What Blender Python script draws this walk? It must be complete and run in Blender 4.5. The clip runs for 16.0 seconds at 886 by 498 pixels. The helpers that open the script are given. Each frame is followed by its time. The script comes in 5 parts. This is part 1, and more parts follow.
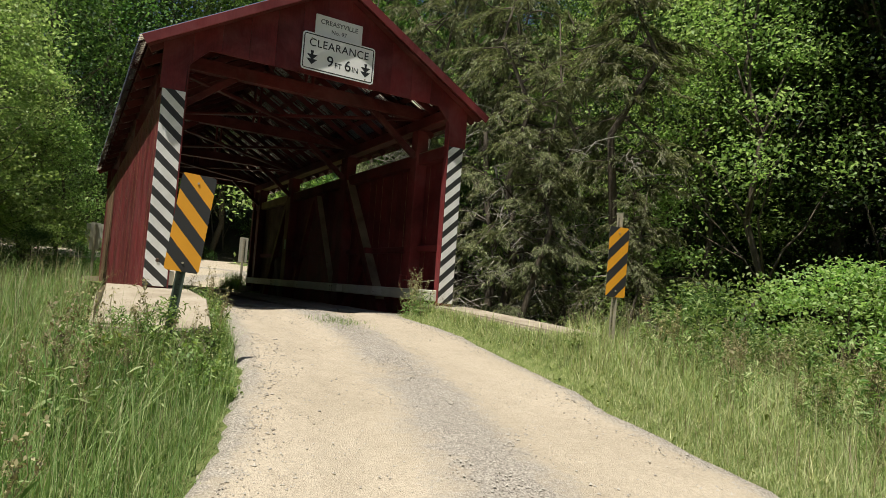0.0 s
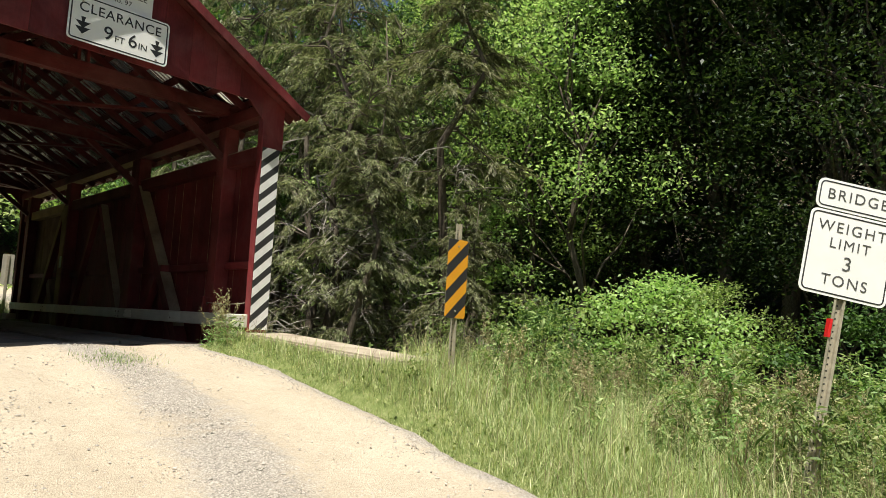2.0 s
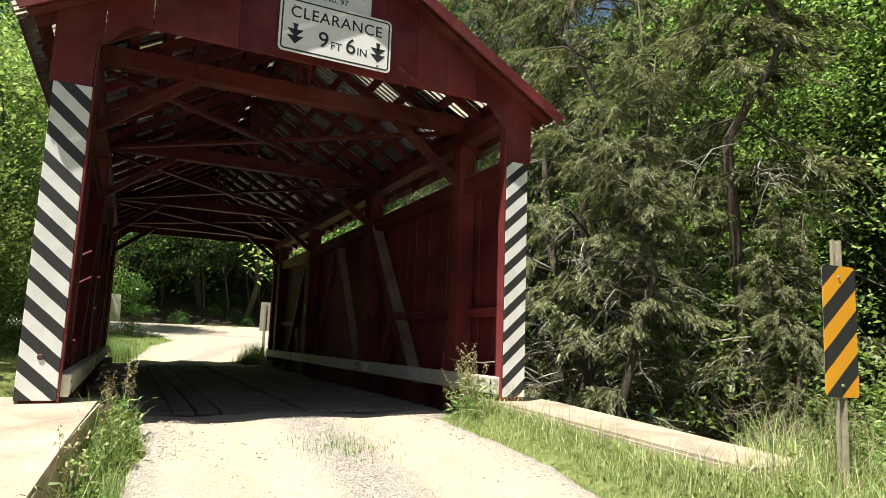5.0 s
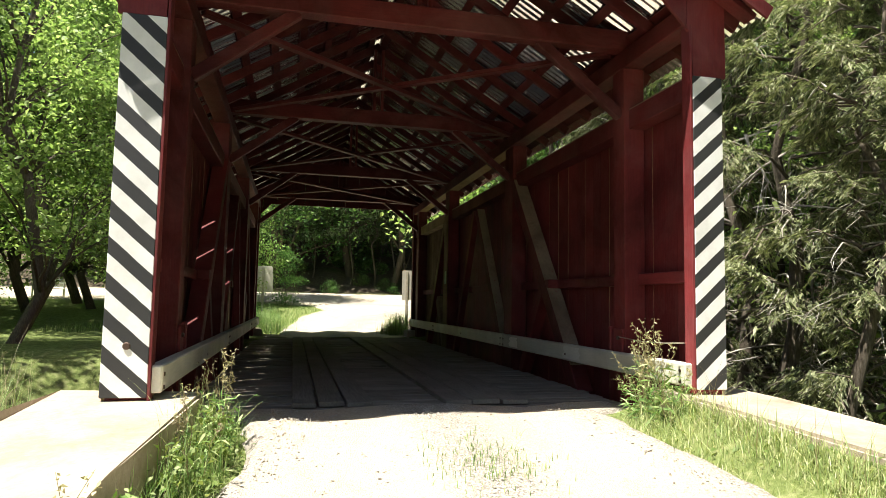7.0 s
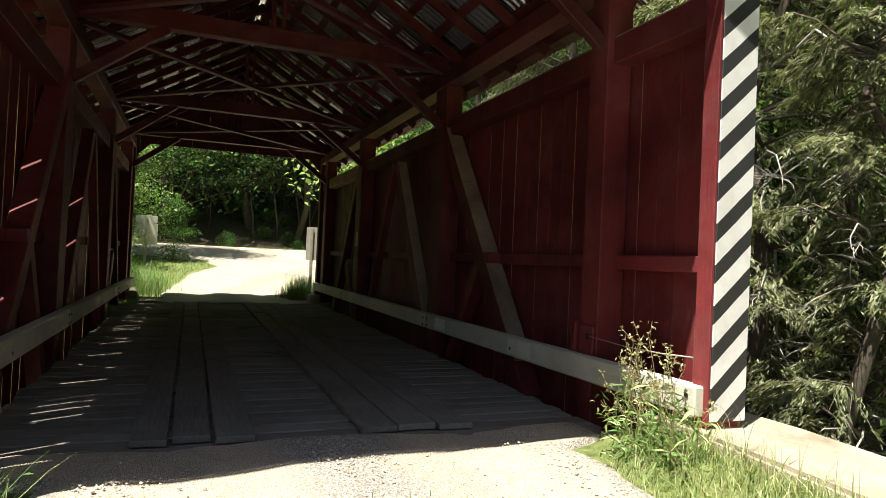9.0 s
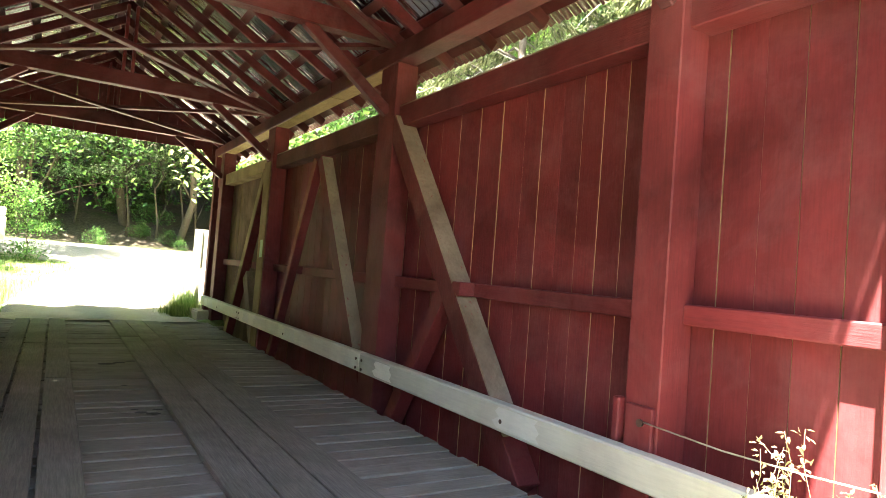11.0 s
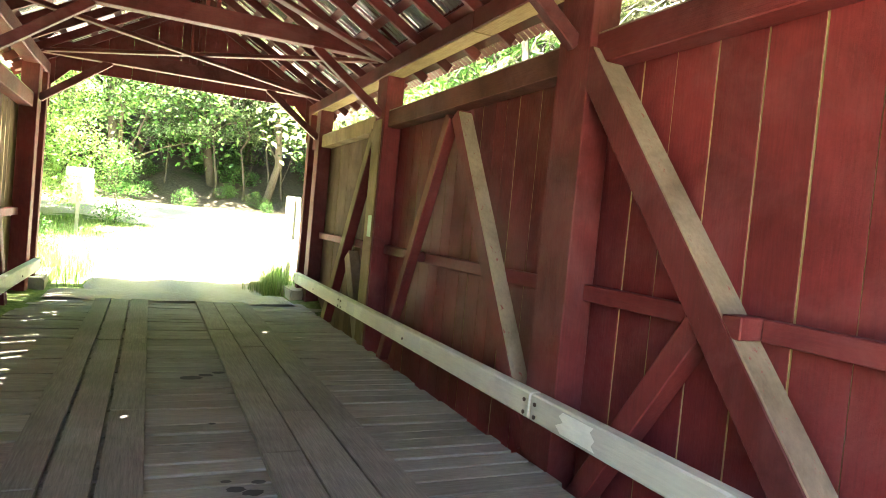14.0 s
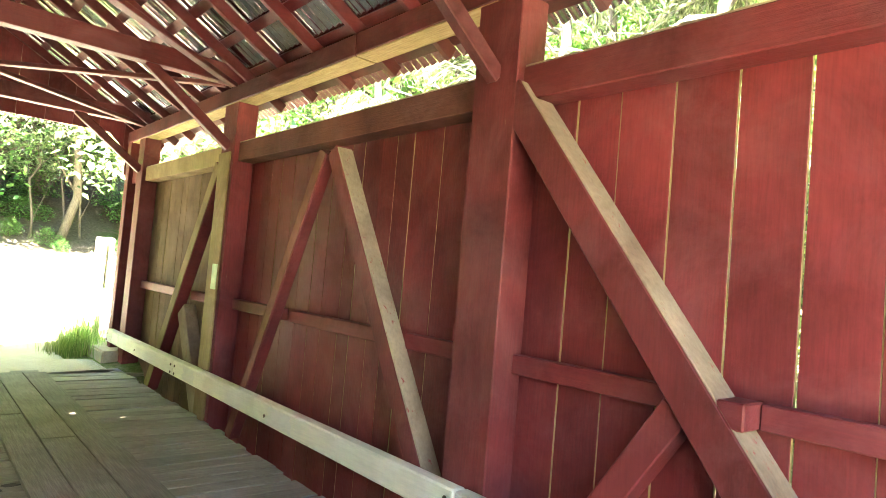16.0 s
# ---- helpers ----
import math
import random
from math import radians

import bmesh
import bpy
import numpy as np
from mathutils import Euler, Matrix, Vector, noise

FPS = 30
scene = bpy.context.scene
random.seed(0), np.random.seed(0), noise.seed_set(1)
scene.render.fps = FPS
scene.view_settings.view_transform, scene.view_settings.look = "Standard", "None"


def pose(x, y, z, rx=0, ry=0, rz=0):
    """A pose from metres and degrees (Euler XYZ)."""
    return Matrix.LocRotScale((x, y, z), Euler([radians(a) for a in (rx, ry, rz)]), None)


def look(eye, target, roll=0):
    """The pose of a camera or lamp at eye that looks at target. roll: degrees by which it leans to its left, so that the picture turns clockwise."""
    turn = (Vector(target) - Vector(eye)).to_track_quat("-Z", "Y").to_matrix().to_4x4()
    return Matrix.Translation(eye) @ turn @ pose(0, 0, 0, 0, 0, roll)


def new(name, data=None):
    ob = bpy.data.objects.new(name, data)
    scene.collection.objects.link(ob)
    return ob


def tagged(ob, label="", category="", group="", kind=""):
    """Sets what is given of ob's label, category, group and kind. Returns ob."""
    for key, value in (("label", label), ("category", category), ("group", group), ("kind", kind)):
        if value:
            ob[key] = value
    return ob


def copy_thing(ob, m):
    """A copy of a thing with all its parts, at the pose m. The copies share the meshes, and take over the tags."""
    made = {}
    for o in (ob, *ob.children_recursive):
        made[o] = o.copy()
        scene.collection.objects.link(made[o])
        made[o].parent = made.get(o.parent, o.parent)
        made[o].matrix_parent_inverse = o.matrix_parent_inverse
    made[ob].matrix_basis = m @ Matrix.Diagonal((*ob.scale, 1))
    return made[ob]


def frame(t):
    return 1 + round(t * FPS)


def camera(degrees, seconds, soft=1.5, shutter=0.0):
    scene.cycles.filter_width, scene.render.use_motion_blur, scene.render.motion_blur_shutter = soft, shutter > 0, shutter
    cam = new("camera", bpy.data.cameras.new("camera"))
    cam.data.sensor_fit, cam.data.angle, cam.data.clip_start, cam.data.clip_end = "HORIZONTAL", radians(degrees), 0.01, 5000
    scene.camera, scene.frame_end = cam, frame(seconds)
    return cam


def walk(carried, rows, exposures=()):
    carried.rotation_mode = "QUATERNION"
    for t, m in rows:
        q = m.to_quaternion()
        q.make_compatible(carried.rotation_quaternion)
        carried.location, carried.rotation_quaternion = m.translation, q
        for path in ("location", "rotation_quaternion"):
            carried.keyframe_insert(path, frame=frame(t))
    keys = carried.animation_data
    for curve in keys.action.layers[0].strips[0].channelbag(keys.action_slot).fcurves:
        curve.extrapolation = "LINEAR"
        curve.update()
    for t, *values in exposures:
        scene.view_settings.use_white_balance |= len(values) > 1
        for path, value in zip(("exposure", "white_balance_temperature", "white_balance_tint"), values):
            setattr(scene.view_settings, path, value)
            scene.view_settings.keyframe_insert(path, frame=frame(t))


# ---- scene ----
cam = camera(69.4, 16.0, soft=0.6)
PATH = [
    (0, (-2.922, -9.381, 0.455), (-1.916, -7.658, 0.587), 4.1),
    (0.5, (-2.707, -9.175, 0.471), (-1.674, -7.469, 0.616), 3.1),
    (1, (-2.462, -8.984, 0.533), (-1.371, -7.315, 0.697), 3.2),
    (1.5, (-2.346, -8.659, 0.553), (-1.066, -7.136, 0.756), 3.2),
    (2, (-2.259, -8.397, 0.525), (-0.826, -7.018, 0.742), 2.5),
    (2.5, (-2.031, -8.15, 0.602), (-0.494, -6.887, 0.811), 2.2),
    (3, (-1.951, -7.737, 0.575), (-0.482, -6.392, 0.755), 2.6),
    (3.5, (-1.696, -7.345, 0.634), (-0.426, -5.808, 0.787), 1.8),
    (4, (-1.471, -6.981, 0.718), (-0.399, -5.299, 0.861), 2.3),
    (4.5, (-1.403, -6.578, 0.782), (-0.426, -4.844, 0.981), 2.7),
    (5, (-1.258, -6.202, 0.822), (-0.397, -4.42, 1.112), 1.9),
    (5.2, (-1.195, -6.033, 0.814), (-0.435, -4.218, 1.173), 2.0),
    (7.3, (-0.743, -4.611, 0.941), (-0.295, -2.667, 1.078), 1.1),
    (7.5, (-0.716, -4.484, 0.944), (-0.226, -2.549, 1.065), 1.6),
    (8, (-0.57, -4.029, 1.022), (0.15, -2.165, 1.084), 1.9),
    (8.5, (-0.465, -3.53, 1.123), (0.25, -1.663, 1.165), 2.4),
    (8.7, (-0.471, -3.338, 1.144), (0.248, -1.472, 1.18), 2.4),
    (10.8, (-0.333, -1.294, 1.32), (0.651, 0.446, 1.396), 4.7),
    (11, (-0.289, -1.117, 1.347), (0.745, 0.594, 1.419), 4.4),
    (11.5, (-0.325, -0.725, 1.389), (0.848, 0.893, 1.459), 4.1),
    (12, (-0.285, -0.363, 1.415), (0.966, 1.197, 1.428), 3.5),
    (12.5, (-0.173, 0.042, 1.488), (0.951, 1.696, 1.465), 3.8),
    (13, (-0.159, 0.4, 1.495), (0.794, 2.158, 1.445), 4.9),
    (13.5, (-0.169, 0.755, 1.553), (0.771, 2.52, 1.51), 5.0),
    (14, (-0.115, 1.064, 1.584), (0.724, 2.878, 1.514), 5.4),
    (14.5, (-0.105, 1.412, 1.599), (0.747, 3.219, 1.515), 6.3),
    (15, (-0.096, 1.718, 1.672), (1.051, 3.356, 1.658), 5.5),
    (15.5, (-0.063, 2.008, 1.694), (1.151, 3.595, 1.764), 4.9),
    (16, (-0.159, 2.079, 1.689), (1.131, 3.605, 1.782), 4.9),
]
EXPOSURES = [(0.0, 0.25), (1.5, 0.55), (2.5, 0.70), (4.0, 0.72), (5.0, 0.97), (7.5, 1.4), (8.1, 1.2), (8.7, 1.1), (10.8, 3.9), (11.5, 4.7), (12.5, 5.3), (14.5, 5.12), (16.0, 5.95)]
walk(cam, [(t, look(eye, target, roll)) for t, eye, target, roll in PATH], EXPOSURES)

# ---- light ----
SUN_WAY = Vector((-0.36, -0.20, 1.0)).normalized()
world = bpy.data.worlds.new("World")
scene.world = world
world.use_nodes = True
wn = world.node_tree
sky = wn.nodes.new("ShaderNodeTexSky")
sky.sky_type = "NISHITA"
sky.sun_disc = False
sky.sun_elevation = math.asin(SUN_WAY.z)
sky.sun_rotation = math.atan2(SUN_WAY.x, SUN_WAY.y)
wn.links.new(sky.outputs[0], wn.nodes["Background"].inputs[0])
wn.nodes["Background"].inputs[1].default_value = 0.05
sun_data = bpy.data.lights.new("sun", "SUN")
sun_data.energy, sun_data.angle, sun_data.color = 5.0, radians(0.53), (1.0, 0.95, 0.86)
sun = new("sun", sun_data)
sun.matrix_world = look(SUN_WAY * 40, (0, 0, 0))


# ---- materials ----
def node_mat(name):
    m = bpy.data.materials.new(name)
    m.use_nodes = True
    return m, m.node_tree, m.node_tree.nodes["Principled BSDF"]


def coords(nt, scale=(1, 1, 1), random_shift=True):
    """Object coordinates, shifted by the piece's own random number."""
    tc = nt.nodes.new("ShaderNodeTexCoord")
    mp = nt.nodes.new("ShaderNodeMapping")
    mp.inputs["Scale"].default_value = scale
    nt.links.new(tc.outputs["Object"], mp.inputs[0])
    if random_shift:
        oi = nt.nodes.new("ShaderNodeObjectInfo")
        mu = nt.nodes.new("ShaderNodeVectorMath")
        mu.operation = "SCALE"
        mu.inputs[0].default_value = (37.0, 53.0, 71.0)
        nt.links.new(oi.outputs["Random"], mu.inputs["Scale"])
        nt.links.new(mu.outputs[0], mp.inputs["Location"])
    return mp.outputs[0]


def noise_tex(nt, co, scale, detail=4.0, rough=0.6, dist=0.0):
    n = nt.nodes.new("ShaderNodeTexNoise")
    n.inputs["Scale"].default_value, n.inputs["Detail"].default_value = scale, detail
    n.inputs["Roughness"].default_value, n.inputs["Distortion"].default_value = rough, dist
    nt.links.new(co, n.inputs["Vector"])
    return n.outputs["Fac"]


def ramp(nt, fac, *stops):
    r = nt.nodes.new("ShaderNodeValToRGB")
    e = r.color_ramp.elements
    while len(e) < len(stops):
        e.new(0.5)
    for el, (p, c) in zip(e, stops):
        el.position = p
        el.color = (*c, 1) if len(c) == 3 else c
    nt.links.new(fac, r.inputs[0])
    return r.outputs[0]


def mixed(nt, fac, a, b, mode="MIX"):
    m = nt.nodes.new("ShaderNodeMix")
    m.data_type, m.blend_type = "RGBA", mode
    for sock, v in ((m.inputs[0], fac), (m.inputs[6], a), (m.inputs[7], b)):
        if isinstance(v, (int, float)):
            sock.default_value = v
        elif isinstance(v, tuple):
            sock.default_value = (*v, 1)
        else:
            nt.links.new(v, sock)
    return m.outputs[2]


def math_node(nt, op, a, b=0.0, c=0.0):
    m = nt.nodes.new("ShaderNodeMath")
    m.operation = op
    for sock, v in zip(m.inputs, (a, b, c)):
        if isinstance(v, (int, float)):
            sock.default_value = v
        else:
            nt.links.new(v, sock)
    return m.outputs[0]


def bump(nt, bsdf, height, strength, distance=0.01):
    b = nt.nodes.new("ShaderNodeBump")
    b.inputs["Strength"].default_value, b.inputs["Distance"].default_value = strength, distance
    nt.links.new(height, b.inputs["Height"])
    nt.links.new(b.outputs[0], bsdf.inputs["Normal"])


def painted_wood(name, tone, worn, wear=0.62, grain=(3, 3, 40), rough=0.6, shade=0.42, streaks=0.84, stains=0.8):
    """Painted boards: long grain along one axis, blotches, chips down to the wood."""
    m, nt, b = node_mat(name)
    co = coords(nt)
    st = coords(nt, grain)
    big = noise_tex(nt, co, 0.9, 5, 0.6, 0.4)
    fine = noise_tex(nt, st, 4.0, 5, 0.65)
    oi = nt.nodes.new("ShaderNodeObjectInfo")
    dark = tuple(c * (1 - shade) for c in tone)
    light = tuple(min(1, c * (1 + 0.5 * shade)) for c in tone)
    base = ramp(nt, big, (0.3, dark), (0.55, tone), (0.75, light))
    each = math_node(nt, "MULTIPLY_ADD", oi.outputs["Random"], 0.35, 0.8)
    sc = nt.nodes.new("ShaderNodeVectorMath")
    sc.operation = "SCALE"
    nt.links.new(base, sc.inputs[0])
    nt.links.new(each, sc.inputs["Scale"])
    streak = ramp(nt, fine, (0.35, (streaks,) * 3), (0.6, (1, 1, 1)))
    col = mixed(nt, 1.0, sc.outputs[0], streak, "MULTIPLY")
    geo = nt.nodes.new("ShaderNodeNewGeometry")
    stain = noise_tex(nt, geo.outputs["Position"], 0.75, 7, 0.62, 0.8)
    col = mixed(nt, stains, col, ramp(nt, stain, (0.38, (0.52, 0.43, 0.39)), (0.52, (0.94, 0.9, 0.88)), (0.66, (1.15, 1.12, 1.1))), "MULTIPLY")
    chips = noise_tex(nt, st, 2.2, 9, 0.75)
    chip = ramp(nt, chips, (wear, (0, 0, 0)), (wear + 0.06, (1, 1, 1)))
    col = mixed(nt, chip, col, worn)
    wash = ramp(nt, noise_tex(nt, geo.outputs["Position"], 1.7, 8, 0.7, 0.6), (0.45, (0, 0, 0)), (0.75, (0.34, 0.34, 0.34)))
    col = mixed(nt, wash, col, tuple(0.6 * c + 0.4 * g for c, g in zip(tone, (0.36, 0.24, 0.24))))
    fleck = ramp(nt, noise_tex(nt, co, 26.0, 6, 0.72), (0.70, (0, 0, 0)), (0.74, (0.7, 0.7, 0.7)))
    col = mixed(nt, fleck, col, tuple(0.5 * c + 0.5 * w for c, w in zip(tone, worn)))
    nt.links.new(col, b.inputs["Base Color"])
    b.inputs["Roughness"].default_value = rough
    b.inputs["Specular IOR Level"].default_value = 0.25
    lump = noise_tex(nt, co, 15.0, 6, 0.7)
    bump(nt, b, math_node(nt, "ADD", fine, math_node(nt, "MULTIPLY", lump, 0.9)), 0.5, 0.006)
    return m


def bare_wood(name, a, c, d, grain=(3, 3, 40), rough=0.85, stain=None):
    m, nt, b = node_mat(name)
    co, st = coords(nt), coords(nt, grain)
    big = noise_tex(nt, co, 1.3, 6, 0.65, 0.6)
    fine = noise_tex(nt, st, 5.0, 6, 0.7)
    col = ramp(nt, fine, (0.25, a), (0.5, c), (0.72, d))
    patch = ramp(nt, big, (0.3, (0.74, 0.72, 0.69)), (0.65, (1.08, 1.08, 1.08)))
    col = mixed(nt, 1.0, col, patch, "MULTIPLY")
    oi = nt.nodes.new("ShaderNodeObjectInfo")
    sc = nt.nodes.new("ShaderNodeVectorMath")
    sc.operation = "SCALE"
    nt.links.new(col, sc.inputs[0])
    nt.links.new(math_node(nt, "MULTIPLY_ADD", oi.outputs["Random"], 0.24, 0.88), sc.inputs["Scale"])
    col = sc.outputs[0]
    if stain:
        s = ramp(nt, noise_tex(nt, co, 2.3, 4, 0.6), (0.55, (0, 0, 0)), (0.75, (1, 1, 1)))
        col = mixed(nt, s, col, stain)
    nt.links.new(col, b.inputs["Base Color"])
    b.inputs["Roughness"].default_value = rough
    b.inputs["Specular IOR Level"].default_value = 0.2
    bump(nt, b, fine, 0.5, 0.006)
    return m


RED = (0.19, 0.030, 0.032)
M_red_v = painted_wood("red_paint_upright", RED, (0.20, 0.12, 0.09), 0.72, (16, 16, 1.2))
M_red_y = painted_wood("red_paint_lengthwise", RED, (0.22, 0.13, 0.10), 0.70, (16, 1.2, 16))
# Red darkened for overhead timbers; shade under the roof is in the colour.
FRAME_SHADED = (0.13, 0.0215, 0.0225)
M_red_x = painted_wood("shaded_framing_red_across", FRAME_SHADED, (0.22, 0.13, 0.10), 0.74, (1.2, 16, 16))
M_frame_y = painted_wood("shaded_framing_red_lengthwise", FRAME_SHADED, (0.22, 0.13, 0.10), 0.70, (16, 1.2, 16))
M_timber_v = painted_wood("red_timber_upright", (0.172, 0.029, 0.030), (0.21, 0.13, 0.09), 0.66, (14, 14, 1.0), 0.65)
M_olive = painted_wood("weathered_bare_timber", (0.36, 0.275, 0.125), (0.22, 0.06, 0.05), 0.68, (14, 14, 1.0), 0.85)
M_tan = painted_wood("dusty_timber_top", (0.36, 0.29, 0.20), (0.24, 0.05, 0.045), 0.60, (10, 10, 1.4), 0.9)
M_board_bare = painted_wood("unpainted_weathered_boards", (0.19, 0.118, 0.065), (0.20, 0.045, 0.04), 0.66, (16, 16, 1.2), 0.85)
M_chord_worn = painted_wood("worn_chord_paint", (0.20, 0.066, 0.045), (0.26, 0.15, 0.09), 0.66, (16, 1.2, 16), 0.8)
M_brace_front = painted_wood("half_bare_brace", (0.235, 0.085, 0.055), (0.30, 0.18, 0.11), 0.70, (14, 14, 1.0), 0.8)
M_board_edge = bare_wood("bare_board_edges", (0.22, 0.16, 0.08), (0.33, 0.25, 0.13), (0.42, 0.34, 0.19), (16, 16, 1.2))
M_white = painted_wood("white_rail_paint", (0.80, 0.80, 0.67), (0.36, 0.32, 0.24), 0.70, (14, 1.0, 14), 0.65, 0.14, 0.90, 0.35)
M_fresh = painted_wood("fresh_white_paint", (0.84, 0.85, 0.76), (0.66, 0.65, 0.54), 0.68, (10, 3.0, 10), 0.5, 0.08, 0.92, 0.3)
M_plank_x = bare_wood("grey_deck_planks", (0.19, 0.17, 0.145), (0.262, 0.236, 0.202), (0.325, 0.296, 0.256), (1.0, 18, 18))
M_plank_y = bare_wood("runner_planks", (0.145, 0.133, 0.112), (0.23, 0.21, 0.178), (0.31, 0.286, 0.245), (18, 0.9, 18))
M_plate = bare_wood("bare_plate_timber", (0.20, 0.12, 0.06), (0.34, 0.22, 0.11), (0.44, 0.31, 0.17), (16, 0.9, 16))


def striped(name, a, b_col, direction, period, share=0.5, wear=0.3, shift=0.0):
    """Two paints in slanting bands on an upright board."""
    m, nt, b = node_mat(name)
    tc = nt.nodes.new("ShaderNodeTexCoord")
    sp = nt.nodes.new("ShaderNodeSeparateXYZ")
    nt.links.new(tc.outputs["Object"], sp.inputs[0])
    slant = math_node(nt, "MULTIPLY_ADD", sp.outputs[0], direction, sp.outputs[2])
    wob = math_node(nt, "MULTIPLY_ADD", noise_tex(nt, tc.outputs["Object"], 9.0, 3), 0.012, shift - 0.006)
    slant = math_node(nt, "ADD", slant, wob)
    band = math_node(nt, "FRACT", math_node(nt, "DIVIDE", slant, period))
    on = math_node(nt, "LESS_THAN", band, share)
    dirt = noise_tex(nt, tc.outputs["Object"], 3.0, 7, 0.7)
    col = mixed(nt, on, b_col, a)
    col = mixed(nt, wear, col, ramp(nt, dirt, (0.35, (0.45, 0.43, 0.4)), (0.6, (1, 1, 1))), "MULTIPLY")
    nt.links.new(col, b.inputs["Base Color"])
    b.inputs["Roughness"].default_value = 0.55
    bump(nt, b, noise_tex(nt, tc.outputs["Object"], 60.0, 5), 0.25, 0.003)
    return m


M_stripe_l = striped("black_white_bands_falling", (0.86, 0.86, 0.83), (0.035, 0.035, 0.035), 0.90, 0.2475, 0.52, 0.3, -0.02)
M_stripe_r = striped("black_white_bands_rising", (0.86, 0.86, 0.83), (0.035, 0.035, 0.035), -0.90, 0.2528, 0.54, 0.3, 0.046)
M_amber_l = striped("amber_black_bands_falling", (0.80, 0.36, 0.02), (0.03, 0.03, 0.03), 1.0, 0.30, 0.5, 0.15)
M_amber_r = striped("amber_black_bands_rising", (0.80, 0.36, 0.02), (0.03, 0.03, 0.03), -1.0, 0.30, 0.5, 0.15)


def plain(name, c, rough=0.5, metal=0.0, vary=0.25, scale=6.0, relief=0.1):
    m, nt, b = node_mat(name)
    co = coords(nt)
    n = noise_tex(nt, co, scale, 6, 0.65)
    lo, hi = tuple(v * (1 - vary) for v in c), tuple(min(1, v * (1 + vary * 0.5)) for v in c)
    nt.links.new(ramp(nt, n, (0.3, lo), (0.7, hi)), b.inputs["Base Color"])
    b.inputs["Roughness"].default_value, b.inputs["Metallic"].default_value = rough, metal
    if relief:
        bump(nt, b, noise_tex(nt, co, scale * 9, 4), relief, 0.003)
    return m


M_sheet = plain("galvanised_corrugated_steel", (0.93, 0.94, 0.93), 0.17, 1.0, 0.25, 3.0, 0.04)
M_steel = plain("galvanised_post_steel", (0.44, 0.40, 0.30), 0.6, 0.25, 0.3, 12.0)
M_green_steel = plain("green_post_steel", (0.10, 0.13, 0.10), 0.55, 0.4, 0.3, 12.0)
M_sign_white = plain("white_sign_sheeting", (0.90, 0.90, 0.87), 0.4, 0.0, 0.06, 3.0, 0)
M_black = plain("black_sign_ink", (0.02, 0.02, 0.02), 0.5, 0.0, 0.1, 3.0, 0)
M_faded = plain("faded_sign_ink", (0.09, 0.09, 0.085), 0.6, 0.0, 0.5, 14.0, 0)
M_alu = plain("bare_aluminium_back", (0.55, 0.52, 0.42), 0.6, 0.3, 0.15, 5.0, 0)
M_red_tape = plain("red_plastic_tape", (0.7, 0.02, 0.02), 0.4)
M_tag = plain("pale_green_tag", (0.45, 0.62, 0.30), 0.5)
M_bolt = plain("rusty_bolt_iron", (0.12, 0.08, 0.06), 0.6, 0.6)
M_oil = plain("dark_oil_stain", (0.055, 0.047, 0.039), 0.95)
# Near-black colour that paints the shade in the gaps between deck planks.
M_gap = plain("plank_gap_black", (0.035, 0.03, 0.025), 0.95)


def concrete():
    m, nt, b = node_mat("weathered_concrete")
    co = coords(nt, random_shift=False)
    big = noise_tex(nt, co, 1.6, 7, 0.65, 0.3)
    fine = noise_tex(nt, co, 26.0, 6, 0.7)
    col = ramp(nt, big, (0.28, (0.25, 0.205, 0.145)), (0.5, (0.41, 0.35, 0.26)), (0.72, (0.50, 0.44, 0.35)))
    col = mixed(nt, 0.5, col, ramp(nt, fine, (0.3, (0.6, 0.58, 0.55)), (0.6, (1, 1, 1))), "MULTIPLY")
    nt.links.new(col, b.inputs["Base Color"])
    b.inputs["Roughness"].default_value = 0.9
    bump(nt, b, fine, 0.5, 0.008)
    return m


M_conc = concrete()


